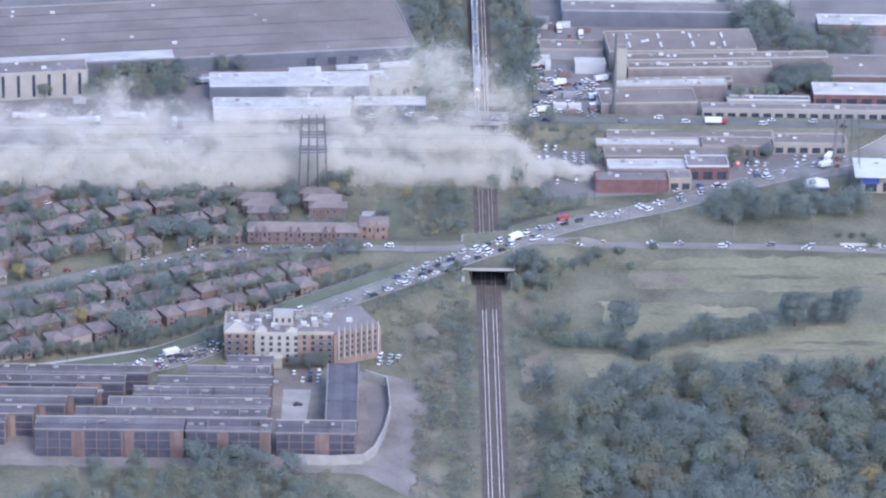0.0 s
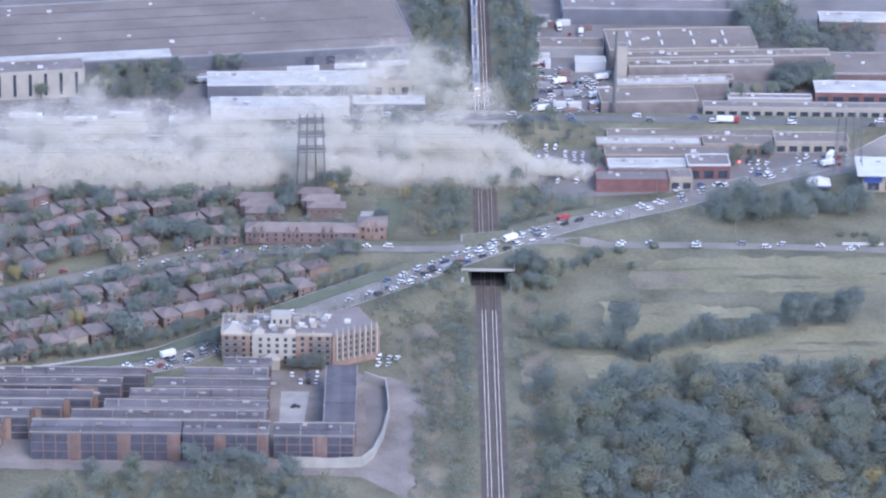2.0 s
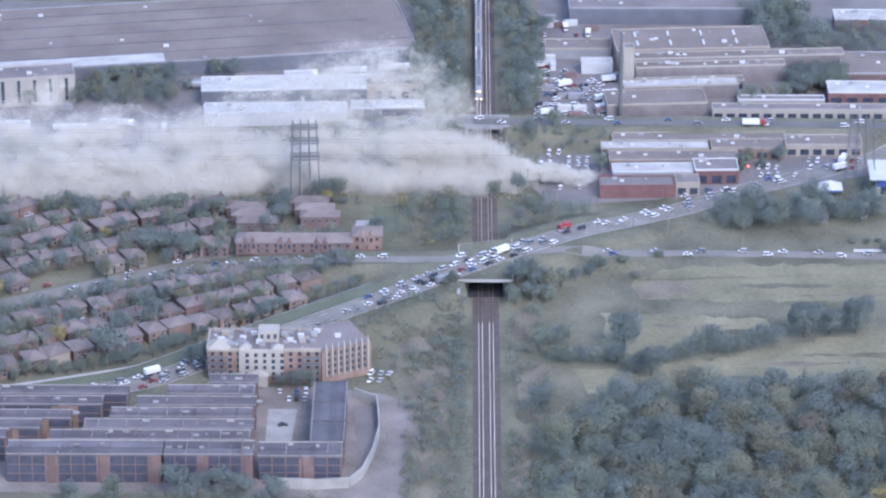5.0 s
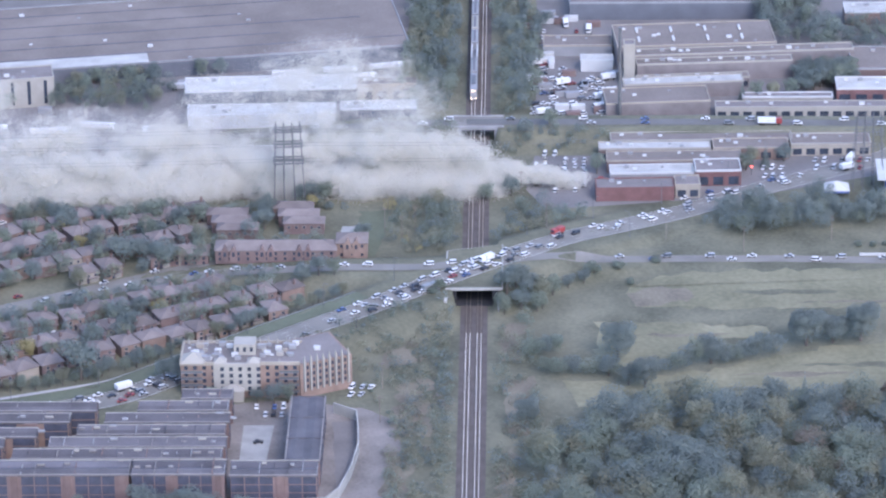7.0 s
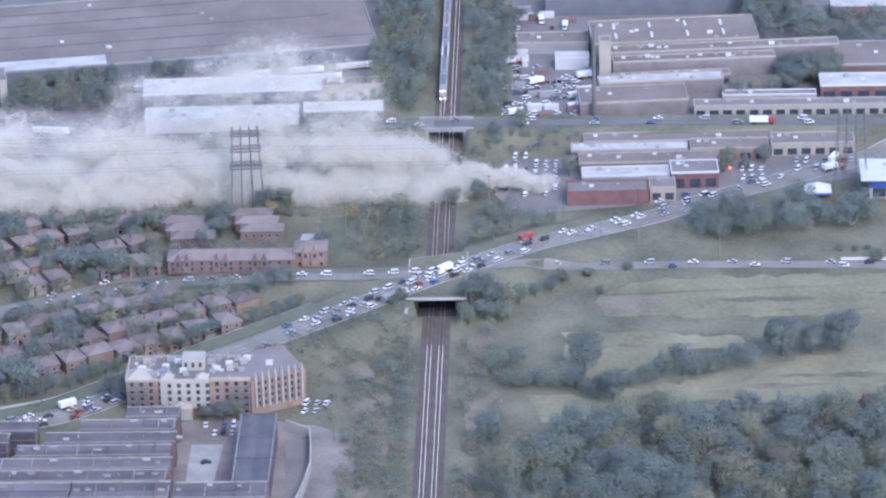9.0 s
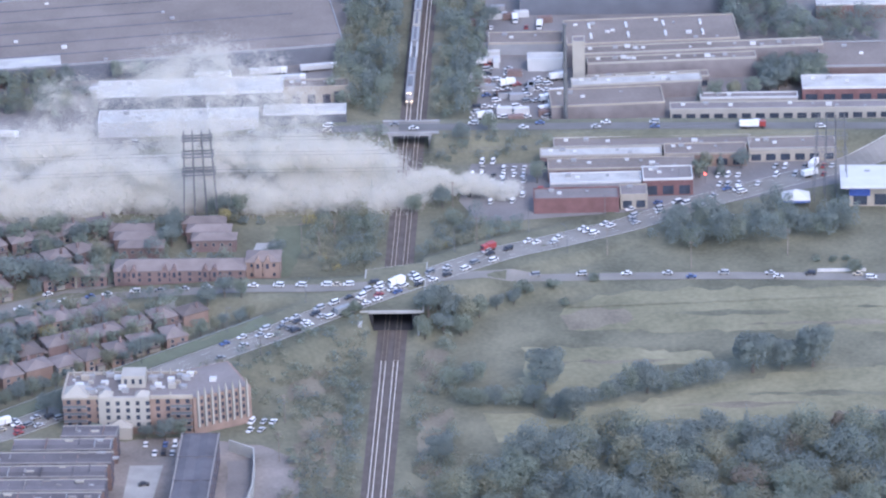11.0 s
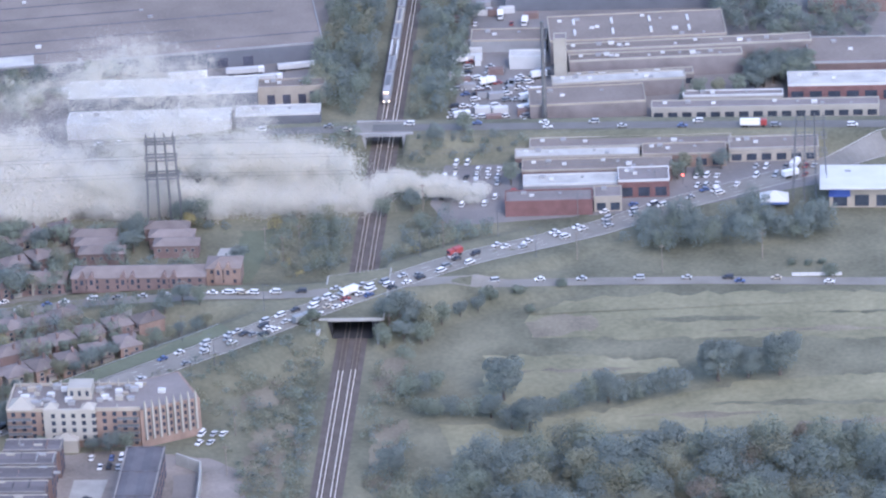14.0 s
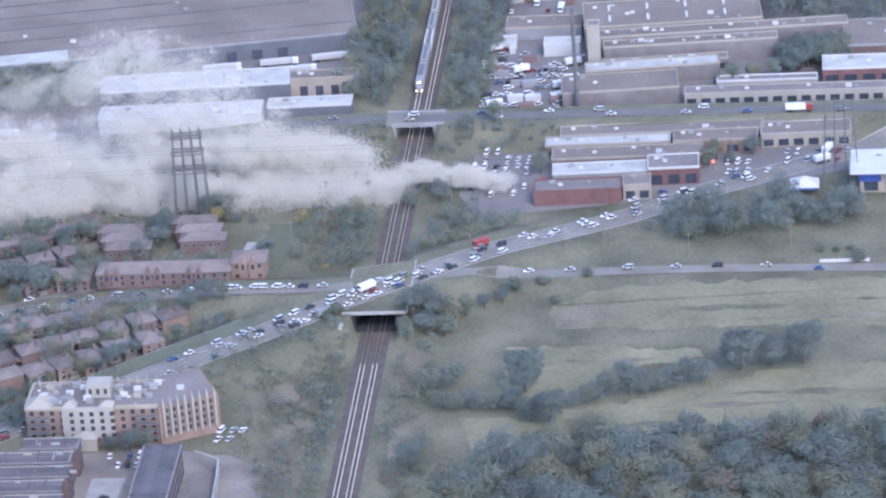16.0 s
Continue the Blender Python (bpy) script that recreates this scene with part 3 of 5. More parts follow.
    for x, y, k, s in ((57, -68, "blue", 1.0), (50, -60, "blue", 1.0), (88, -50, "blue", 1.3),
                       (120, -87, "conifer", 1.15), (110, -88, "blue", 1.3), (102, -90, "blue", 1.2), (135, -86, "olive", 1.2), (150, -85, "rust", 1.1), (31, -33, "bush", 1.1), (60, 20, "bush", 0.7), (46, 26, "bush", 1.2), (56, 30, "bush", 0.9), (70, 38, "bush", 0.8),
                       (12.5, 4, "blue", 1.35), (16, 9, "blue", 1.3), (21, 5, "blue", 1.35), (26, 3, "olive", 1.25), (18, -3, "blue", 1.2), (24, -4, "green", 0.9), (30, 10, "green", 0.9), (11.5, -7, "green", 0.8), (-13, 0, "green", 0.6), (-16, -2, "bush", 0.8), (-12, 3, "bush", 0.7), (36, 16, "blue", 0.7), (42, 20, "blue", 0.7), (10, -4, "green", 0.7), (26, -2, "green", 0.6), (27, 288, "blue", 1.3), (163, 46, "bush", 1.1), (150, 55, "bush", 0.6), (156, 55, "bush", 0.6), (161, 56, "bush", 0.6)):
        plant(k, x, y, s, "meadow trees")
    for i, (x, y) in enumerate(((-12, 108), (4, 101), (14, 106), (-60, 106), (-88, 104), (110, 131), (113, 136), (118, 134), (49, 128), (126, 140), (30, 165), (20, 158), (118, 206), (125, 208), (112, 203), (133, 210), (140, 214),
                                (-150, 232), (-140, 230), (-165, 228), (-172, 222), (-158, 222), (-120, 235), (-112, 236), (-145, 220), (-180, 212), (-190, 206), (-170, 206), (-160, 204), (-200, 200))):
        plant(("conifer", "green", "blue", "green", "blue", "green", "olive")[i % 7 if i else 0], x, y, 0.95, "roadside trees")
    for x, y in [(139 + 4 * (i % 6), 219 + 3.6 * (i // 6)) for i in range(30)] + [(118 + 5 * (i % 5), 318 + 6 * (i // 5)) for i in range(15)]:
        plant(random.choice(("blue", "green", "blue")), x + random.uniform(-2, 2), y + random.uniform(-2, 2), random.uniform(0.9, 1.2), "trees by the factory")


# ---- buildings ----
def windows(parent, xs, zs, y, w, h, face, material=GLASS, framed=True):
    """Window parts on a wall at y (face -1: towards -y, +1: towards +y), with reveals and sills."""
    for x in xs:
        for z in zs:
            win = part("window", box(x - w / 2, y - 0.12, z, x + w / 2, y + 0.12, z + h), CREAM if framed else material, parent)
            if framed:
                part("pane", box(x - w / 2 + 0.12, y - 0.16, z + 0.12, x + w / 2 - 0.12, y + 0.16, z + h - 0.12), material, win)


def hip_roof(w, d, z, h, over, bm=None, ridge=None):
    """A hipped roof over a plan w by d centred on the origin."""
    bm = bm or bmesh.new()
    x, y = w / 2 + over, d / 2 + over
    r = max(0.2, x - y) if ridge is None else ridge
    lo = [bm.verts.new(v) for v in ((-x, -y, z), (x, -y, z), (x, y, z), (-x, y, z))]
    up = [bm.verts.new(v) for v in ((-x, -y, z + 0.22), (x, -y, z + 0.22), (x, y, z + 0.22), (-x, y, z + 0.22))]
    a, b = bm.verts.new((-r, 0, z + h)), bm.verts.new((r, 0, z + h))
    bm.faces.new(lo[::-1])
    for i in range(4):
        bm.faces.new((lo[i], lo[(i + 1) % 4], up[(i + 1) % 4], up[i]))
    bm.faces.new((up[0], up[1], b, a))
    bm.faces.new((up[2], up[3], a, b))
    bm.faces.new((up[1], up[2], b))
    bm.faces.new((up[3], up[0], a))
    return bm


def house_proto(w, d, h, wall, roof, label):
    t = empty("house", pose(0, 0, -500), label, "house")
    part("wall", box(-w / 2, -d / 2, -0.3, w / 2, d / 2, h), wall, t)
    rf = part("roof", hip_roof(w, d, h, 1.9, 0.4), roof, t)
    part("chimney", box(w * 0.2, 1.0, h + 0.8, w * 0.2 + 0.8, 1.8, h + 3.1, bevel=0.04), BRICK, rf)
    n = max(2, int(w / 3))
    xs = [(-w / 2) + w * (i + 0.5) / n for i in range(n)]
    windows(t, xs, (h - 1.9,), -d / 2, 1.3, 1.3, -1)
    windows(t, xs[:1], (1.0,), -d / 2, 1.6, 1.4, -1)
    windows(t, xs, (h - 1.9,), d / 2, 1.2, 1.2, 1)
    part("garage_door", box(w / 2 - 3.4, -d / 2 - 0.1, 0, w / 2 - 0.6, -d / 2 + 0.1, 2.2), CREAM, t, "pale garage door")
    part("front_door", box(-0.5, -d / 2 - 0.1, 0, 0.5, -d / 2 + 0.1, 2.1), OPENING, t)
    gable = prism([(-0.2, -d / 2 - 1.6), (w / 2 - 0.3, -d / 2 - 1.6), (w / 2 - 0.3, -d / 2), (-0.2, -d / 2)], 2.4, 2.75)
    part("porch_roof", gable, roof, t)
    return t


def suburb():
    protos = [
        house_proto(8.4, 9.4, 4.6, BRICK, SHING, "two-storey brown brick house with a hipped shingle roof"),
        house_proto(7.6, 9.8, 4.8, BRICK2, SHING2, "two-storey orange brick house with a mauve shingle roof"),
        house_proto(9.2, 9.0, 4.3, BEIGE, SHING2, "beige detached house with a mauve hipped roof"),
        house_proto(8.6, 9.2, 4.5, BRICK, SHING2, "brown brick house with a pale brown hipped roof"),
    ]
    rnd = random.Random(21)
    a = math.radians(28.5)
    d, n = Vector((math.cos(a), math.sin(a))), Vector((-math.sin(a), math.cos(a)))
    base = Vector((-160, -90))
    streets = []
    for row, off in enumerate((31, 46, 64, 79, 98, 113, 132, 147, 166, 181)):
        back = row % 2 == 0
        for i in range(-14, 24):
            p = base + n * off + n * rnd.uniform(-2.3, 2.3) + d * (i * 10.2 + rnd.uniform(-0.9, 0.9) + (row * 3.1) % 5)
            if not (-245 < p.x < -58) or p.y > 86 or p.y > 62 and p.x > -110:
                continue
            # keep clear of the roads
            q = np.array([p.x, p.y])
            if np.sqrt(((A1[:, :2] - q) ** 2).sum(1)).min() < 23 or np.sqrt(((A2[:, :2] - q) ** 2).sum(1)).min() < 14:
                continue
            if p.y > 24 and -112 < p.x < -44 and p.y < 62:
                continue
            k = rnd.choice(protos)
            turn = a + (math.pi if not back else 0) + rnd.uniform(-0.13, 0.13) + rnd.choice((0, 0, math.pi / 2))
            m = Matrix.Translation((p.x, p.y, hz(p.x, p.y))) @ Matrix.Rotation(turn, 4, "Z")
            copy_thing(k, m)["group"] = "houses of the suburb"
    for off in (55, 88.5, 122.5, 156.5):
        line = [Vector((*(base + n * off + d * s), 0)) for s in range(-140, 150, 6)]
        line = [p for p in line if -260 < p.x < -62 and p.y < 88]
        strip("street", line, 3.6, -3.6, 0.09, ASPHALT, "grey residential street between houses", "street")
    # terraces with stepped roofs beyond the side road
    for x0, x1, y, h, wall, roof in ((-101, -54, 42, 4.6, BRICK, SHING2), (-54, -42, 46, 6.0, BRICK2, SHING), (-125, -104, 44, 4.4, BRICK, SHING)):
        w, c = x1 - x0, (x0 + x1) / 2
        t = empty("terrace", pose(c, y, hz(c, y - 6)), "long brown brick terrace with a hipped shingle roof", "house")
        part("wall", box(-w / 2, -5, -1, w / 2, 5, h), wall, t)
        part("roof", hip_roof(w, 10, h, 2.4, 0.4), roof, t)
        k = int(w / 3.4)
        xs = [-w / 2 + w * (i + 0.5) / k for i in range(k)]
        windows(t, xs, (0.6, h - 1.8), -5, 1.0, 1.2, -1, framed=False)
        for i in range(1, k - 1, 4):
            for gx in (xs[i] - 1.7, xs[i] + 1.7):
                bm = bmesh.new()
                front = [bm.verts.new((gx + a, -5.6, z)) for a, z in ((-1.5, 0), (1.5, 0), (1.5, h - 0.4), (0, h + 2.0), (-1.5, h - 0.4))]
                rear = [bm.verts.new((v.co.x, -2.6, v.co.z)) for v in front]
                bm.faces.new(front)
                bm.faces.new(rear[::-1])
                for j in range(5):
                    bm.faces.new((front[(j + 1) % 5], front[j], rear[j], rear[(j + 1) % 5]))
                part("gable", bm, wall, t)
                part("gable_window", box(gx - 0.5, -5.7, h - 2.2, gx + 0.5, -5.5, h - 0.4), GLASS, t)
    for cx, y0 in ((-97, 66), (-71, 72)):
        for i in range(3):
            t = empty("terrace", pose(cx - i * 2.5 + 3, y0 + i * 7.5, 0), "stepped row of mauve-roofed brick houses", "house", "stepped terraces")
            part("wall", box(-8, -3.4, 0, 8, 3.4, 4.6), BRICK, t)
            part("roof", hip_roof(16, 6.8, 4.6, 1.8, 0.4), SHING2, t)
            windows(t, (-6, -3, 0, 3, 6), (2.4,), -3.4, 1.2, 1.3, -1)
    rows = (("blue", -197, 63, 1.0), ("green", -176, 63, 1.0), ("blue", -162, 69, 1.35), ("blue", -137, 38, 1.6), ("blue", -129, 41, 1.5), ("blue", -121, 38, 1.5), ("green", -118, 40, 0.9), ("yellow", -120, -6, 1.0), ("yellow", -166, -44, 1.2),
            ("blue", -144, -62, 1.9), ("yellow", -194, 0, 1.0), ("olive", -152, 17, 1.1), ("blue", -130, -22, 1.2), ("conifer", -199, 78, 1.2), ("blue", -60, 20, 1.0), ("blue", -66, 17, 0.9), ("green", -54, 19, 0.8), ("yellow", -66, 92, 0.9), ("blue", -45, 60, 1.0),
            ("green", -140, 75, 1.2), ("green", -128, 78, 1.3), ("blue", -118, 74, 1.2), ("green", -110, 80, 1.1), ("blue", -84, 84, 1.1), ("blue", -84, 74, 1.0), ("blue", -135, -15, 1.2), ("blue", -150, -5, 1.1), ("blue", -108, -68, 1.1), ("blue", -113, -66, 1.0))
    for k, x, y, s in rows:
        plant(k, x, y, s, "trees of the suburb")
    spots = []
    for i in range(560):
        s, off = rnd.uniform(-120, 120), rnd.choice((38.5, 52, 58, 71.5, 85, 92, 105.5, 119, 126, 139.5, 153, 160, 173)) + rnd.uniform(-2, 2)
        p = base + n * off + d * s
        q = np.array([p.x, p.y])
        if p.x < -66 and p.y < 84 and np.sqrt(((A1[:, :2] - q) ** 2).sum(1)).min() > 17 and np.sqrt(((A2[:, :2] - q) ** 2).sum(1)).min() > 8:
            k = rnd.uniform(0.6, 1.25)
            if i % 5 == 0:
                plant(rnd.choice(("green", "blue", "blue", "olive", "yellow" if i % 4 == 0 else "green")), p.x, p.y, k, "trees of the suburb")
            else:
                spots.append((p.x, p.y, 7.2 * k, 7.5 * k))
    thicket("garden_trees", spots, "green garden trees and hedges between the houses", "trees", [LEAF[0], LEAF[1], LEAF[2], LEAF[3]], 150, 0.45, 23)
    row = []
    for i in range(34):
        a, h = at(W2, 62 + i * 5.5)
        row.append((a.x + math.sin(h) * 7, a.y - math.cos(h) * 7, rnd.uniform(4.5, 7), rnd.uniform(4, 6.5)))
    thicket("roadside_trees", [r for r in row if r[0] < -70], "green trees along the side road", "trees", [LEAF[1], LEAF[0], LEAF[2]], 150, 0.45, 31)
    # hedge trees between the suburb and the arterial road
    for i in range(40):
        s = 40 + i * 5.2
        p, h = at(W1, 190 + s)
        off = rnd.uniform(19, 24)
        x, y = p.x - math.sin(h) * off, p.y + math.cos(h) * off
        if x < -50:
            plant(rnd.choice(("green", "blue", "olive")), x, y, rnd.uniform(0.5, 0.9), "trees along the arterial road")


def shed(name, x0, y0, x1, y1, turn, h, wall, roof, label, category="building", band=None, bays=0, doors=(), units=0, seed=1, z=0.0):
    """A flat-roofed building with parapet, wall, roof, bays of glazing and rooftop units."""
    cx, cy = (x0 + x1) / 2, (y0 + y1) / 2
    w, d = x1 - x0, y1 - y0
    t = empty(name, pose(cx, cy, z, 0, 0, turn), label, category)
    rnd = random.Random(seed)
    part("wall", box(-w / 2, -d / 2, -0.5, w / 2, d / 2, h), wall, t)
    rf = part("roof", box(-w / 2 + 0.4, -d / 2 + 0.4, h - 0.2, w / 2 - 0.4, d / 2 - 0.4, h + 0.12), roof, t)
    for a, b, c, e in ((-w / 2 - 0.1, -d / 2 - 0.1, w / 2 + 0.1, -d / 2 + 0.3), (-w / 2 - 0.1, d / 2 - 0.3, w / 2 + 0.1, d / 2 + 0.1), (-w / 2 - 0.1, -d / 2 + 0.3, -w / 2 + 0.3, d / 2 - 0.3), (w / 2 - 0.3, -d / 2 + 0.3, w / 2 + 0.1, d / 2 - 0.3)):
        part("parapet", box(a, b, h - 0.3, c, e, h + 0.55), band or wall, t)
    for i in range(bays):
        x = -w / 2 + w * (i + 0.5) / bays
        part("window", box(x - w / bays * 0.33, -d / 2 - 0.08, 0.6, x + w / bays * 0.33, -d / 2 + 0.1, h * 0.62), GLASS, t)
    for x, dw, dh in doors:
        part("dock_door", box(x - dw / 2, -d / 2 - 0.14, 0, x + dw / 2, -d / 2 + 0.1, dh), OPENING, t)
    for i in range(units):
        x, y = rnd.uniform(-w / 2 + 2, w / 2 - 3), rnd.uniform(-d / 2 + 1.5, d / 2 - 2.5)
        s = rnd.uniform(0.7, 1.6)
        part("rooftop_unit", box(x, y, h + 0.12, x + s * 1.5, y + s, h + 0.12 + s * 0.7, bevel=0.06), WHITEW if i % 2 else GREYW, rf)
    return t


def edge(xa, ya, xb, yb, depth):
    """Plan and turn of a building from the two ends of its front."""
    n, turn = math.hypot(xb - xa, yb - ya), math.atan2(yb - ya, xb - xa)
    cx, cy = (xa + xb) / 2 - math.sin(turn) * depth / 2, (ya + yb) / 2 + math.cos(turn) * depth / 2
    return cx - n / 2, cy - depth / 2, cx + n / 2, cy + depth / 2, math.degrees(turn)


def industry():
    # yards
    patch("yard", [(12, 180), (180, 180), (260, 180), (260, 420), (24, 420), (26, 270), (24, 190)], 0.07, LOT, "pale worn asphalt yards between factories", "yard")
    patch("yard", [(-30, 178), (-34, 250), (-30, 330), (-420, 330), (-420, 104), (-60, 104), (-44, 150)], 0.07, LOT, "pale worn asphalt yards around warehouses", "yard")
    patch("parking_lot", [(28, 92), (110, 104), (170, 128), (185, 158), (50, 158), (24, 150), (20, 112)], 0.08, LOT, "pale asphalt car park beside brick shops", "car park")
    # brick shops beside the road
    shed("brick_shop", 48, 100, 79.5, 110, 1.5, 5.6, REDB, FLATR, "low dark red brick shop with a grey flat roof", "shop", REDB, 0, (), 3)
    shed("brick_shop", 80, 103, 90, 112.5, 2, 5.6, BEIGE, FLATR, "low beige end bay of a shop with a flat roof", "shop", BEIGE, 2, (), 1)
    shed("brick_shop", 54, 115.5, 88, 124.5, 2, 5.4, GREYW, FLATW, "low shop with a bright white flat roof", "shop", WHITEW, 5, (), 3)
    shed("brick_shop", 88.5, 115, 107, 127, 2, 6.6, REDB, FLATR, "tall dark red brick shop end with white roof units", "shop", WHITEW, 3, (), 4)
    shed("brick_shop", 53, 129, 108, 139, 1, 5.2, BRICK, FLATT, "long low brown brick shop with a tan roof", "shop", BEIGE, 9, (), 8)
    shed("brick_shop", 50, 141.5, 96, 149, 1, 5.2, BRICK, FLATW, "long low shop with a gleaming white membrane roof", "shop", CREAM, 6, (), 5)
    shed("brick_shop", 97, 142, 128, 152, 1, 5.2, BRICK2, FLATT, "low orange brick shop with a tan roof", "shop", BEIGE, 5, (), 4)
    shed("brick_shop", 55, 151.5, 130, 160, 1, 4.8, BRICK, FLATT, "long low brown shop row with a flat roof", "shop", CREAM, 10, (), 7)
    shed("brick_shop", 129, 146, 162, 157, 1, 5.2, BEIGE, FLATT, "low beige shop with dark glazing", "shop", CREAM, 6, (), 4)
    b = shed("bank_building", 165, 103, 196, 119, -2, 8.0, BEIGE, FLATW, "beige building with a blue band under a white overhanging roof", "building", WHITEW, 4, (), 2)
    part("overhang", box(-19, -11, 8.2, 17, 10, 8.9, bevel=0.1), WHITEW, b)
    part("blue_band", box(-15.7, -8.15, 4.2, -8, -7.9, 8.1), mat("blue_cladding", (0.05, 0.09, 0.30), 0.6), b, "blue cladding panel")
    t = empty("tent", pose(145, 106, 0), "white peaked tent pavilion with a blue valance", "tent")
    part("roof", hip_roof(10, 8, 3.0, 3.0, 0.2, ridge=0.2), WHITEW, t)
    part("valance", box(-5, -4, 2.2, 5, 4, 2.98), mat("blue_canvas", (0.10, 0.16, 0.38), 0.8), t)
    for x, y in ((-4.8, -3.8), (4.8, -3.8), (4.8, 3.8), (-4.8, 3.8)):
        part("post", beam((x, y, 0), (x, y, 2.6), 0.08), STEEL, t)
    # factories beyond the far road
    shed("factory", *edge(54, 188, 98, 191.5, 17), 6.0, MAUVEW, FLATT, "wide grey factory hall with a tan flat roof", "factory", BEIGE, 0, (), 4)
    shed("factory", *edge(62, 207.6, 113, 212.2, 8), 6.6, MAUVEW, FLATW, "long low factory wing with a white roof strip", "factory", CREAM, 0, (), 6)
    shed("factory", *edge(68, 217.5, 116, 221.5, 6), 4.6, MAUVEW, FLATT, "grey factory wing with a tan roof", "factory", CREAM, 12, ((-20, 5, 5),), 12)
    shed("factory", *edge(68, 227.4, 135, 232.0, 6.5), 8.0, MAUVEW, FLATT, "long grey factory wing with a pale parapet", "factory", CREAM, 0, (), 14)
    shed("factory", *edge(64, 235, 162, 242.5, 7.5), 9.0, MAUVEW, FLATT, "long factory wing with a flat roof and many vents", "factory", CREAM, 0, (), 14)
    f = shed("factory", *edge(60, 244.2, 129, 249.4, 26), 9.6, MAUVEW, FLATT, "large factory hall with rows of skylights", "factory", BEIGE, 0, (), 10)
    for i in range(4):
        for j in range(2):
            part("skylight", box(-25 + i * 15, -8 + j * 11, 9.75, -24 + i * 15, -3 + j * 11, 10.5, bevel=0.1), WHITEW, f)
    shed("factory", 40, 302, 128, 314, 0, 8.0, BLUEG, FLATR, "long dark blue-grey shed", "factory", GREYW, 0, (), 4)
    shed("factory", 40, 318, 150, 345, 0, 8.0, WHITEW, FLATW, "pale warehouse with a white roof", "warehouse", WHITEW, 0, (), 5)
    shed("storefront", 100, 187, 186, 194, 0, 4.6, CREAM, FLATR, "long low storefront with dark glass bays and pale columns", "shop", CREAM, 16, (), 8)
    shed("storefront", 112, 199, 150, 204, 0, 4.4, CREAM, FLATR, "low pale shop row with a grey roof", "shop", WHITEW, 8, (), 3)
    shed("storefront", 152, 203, 215, 216, 0, 6.4, REDB, FLATW, "red brick shop with a white roof band", "shop", WHITEW, 9, (), 5)
    shed("storefront", 160, 224, 220, 250, 0, 7.0, BRICK, FLATT, "brown hall with a grey roof", "building", GREYW, 0, (), 3)
    shed("storefront", 162, 294, 220, 306, 0, 6.0, BRICK, FLATW, "brown brick hall with a white roof band", "building", WHITEW, 0, (), 4)
    shed("elevator_tower", 62.2, 223, 67, 229, 0, 19, CREAM, FLATR, "pale concrete factory tower", "tower", CREAM)
    shed("yard_building", 28, 258, 58, 270, 0, 5, GREYW, FLATT, "low tan-roofed yard building", "shed", BEIGE, 0, (), 3)
    shed("yard_building", 44, 240, 58, 247, 0, 5, WHITEW, FLATW, "small white metal shed", "shed", WHITEW)
    # warehouses on the other side
    w = shed("distribution_warehouse", -433.6, 219.8, -33.6, 295.8, 9.7, 7.2, BLUEG, FLATT, "vast warehouse with a grey-brown flat roof", "warehouse", GREYW, 0, ((150, 4, 4), (160, 4, 4), (170, 4, 4)), 30)
    for i in range(5):
        y = -26 + i * 13
        part("roof_seam", box(-199 + (i * 37) % 60, y, 7.3, 199 - (i * 53) % 90, y + 0.9, 7.45), TRUSS, w, "dark roof seam")
    # sunlight along the roof's front edge, put in as a white strip
    part("roof_band", box(-196, -37.4, 7.33, 86, -27, 7.6), FLATW, w, "white strip standing in for the sunlit part of the roof")
    bld = shed("office_block", -250, 198, -181, 212, 10, 13, CREAM, FLATR, "four-storey beige office block with vertical window strips", "building", CREAM, 0, (), 14)
    for i in range(10):
        part("window_strip", box(-33 + i * 7, -7.12, 1.5, -31.6 + i * 7, -6.9, 12), GLASS, bld)
    shed("warehouse", -125, 203, -52, 219, 3, 7, BLUEG, FLATW, "warehouse with a white roof and dark blue-grey wall", "warehouse", WHITEW, 0, (), 8)
    shed("warehouse", -52, 209, -26, 217, 3, 7, BEIGE, FLATT, "beige loading hall with dark dock doors", "warehouse", BEIGE, 0, ((-8, 3, 4), (-2, 3, 4), (4, 3, 4), (9, 4, 5)), 6)
    shed("warehouse", -122, 178, -60, 190, 2, 6, WHITEW, FLATW, "low pale warehouse with a white roof", "warehouse", WHITEW, 0, (), 12)
    shed("warehouse", -58, 184, -26, 193, 2, 6, BLUEG, FLATW, "dark blue-walled hall with a white roof", "warehouse", WHITEW, 0, (), 4)
    shed("warehouse", -170, 130, -60, 146, 1, 5, GREYW, FLATR, "long low grey shed in the smoke", "warehouse", WHITEW, 8, (), 6)
    shed("warehouse", -240, 130, -180, 150, 2, 6, BEIGE, FLATR, "low beige shed in the smoke", "warehouse", WHITEW, 0, (), 6)


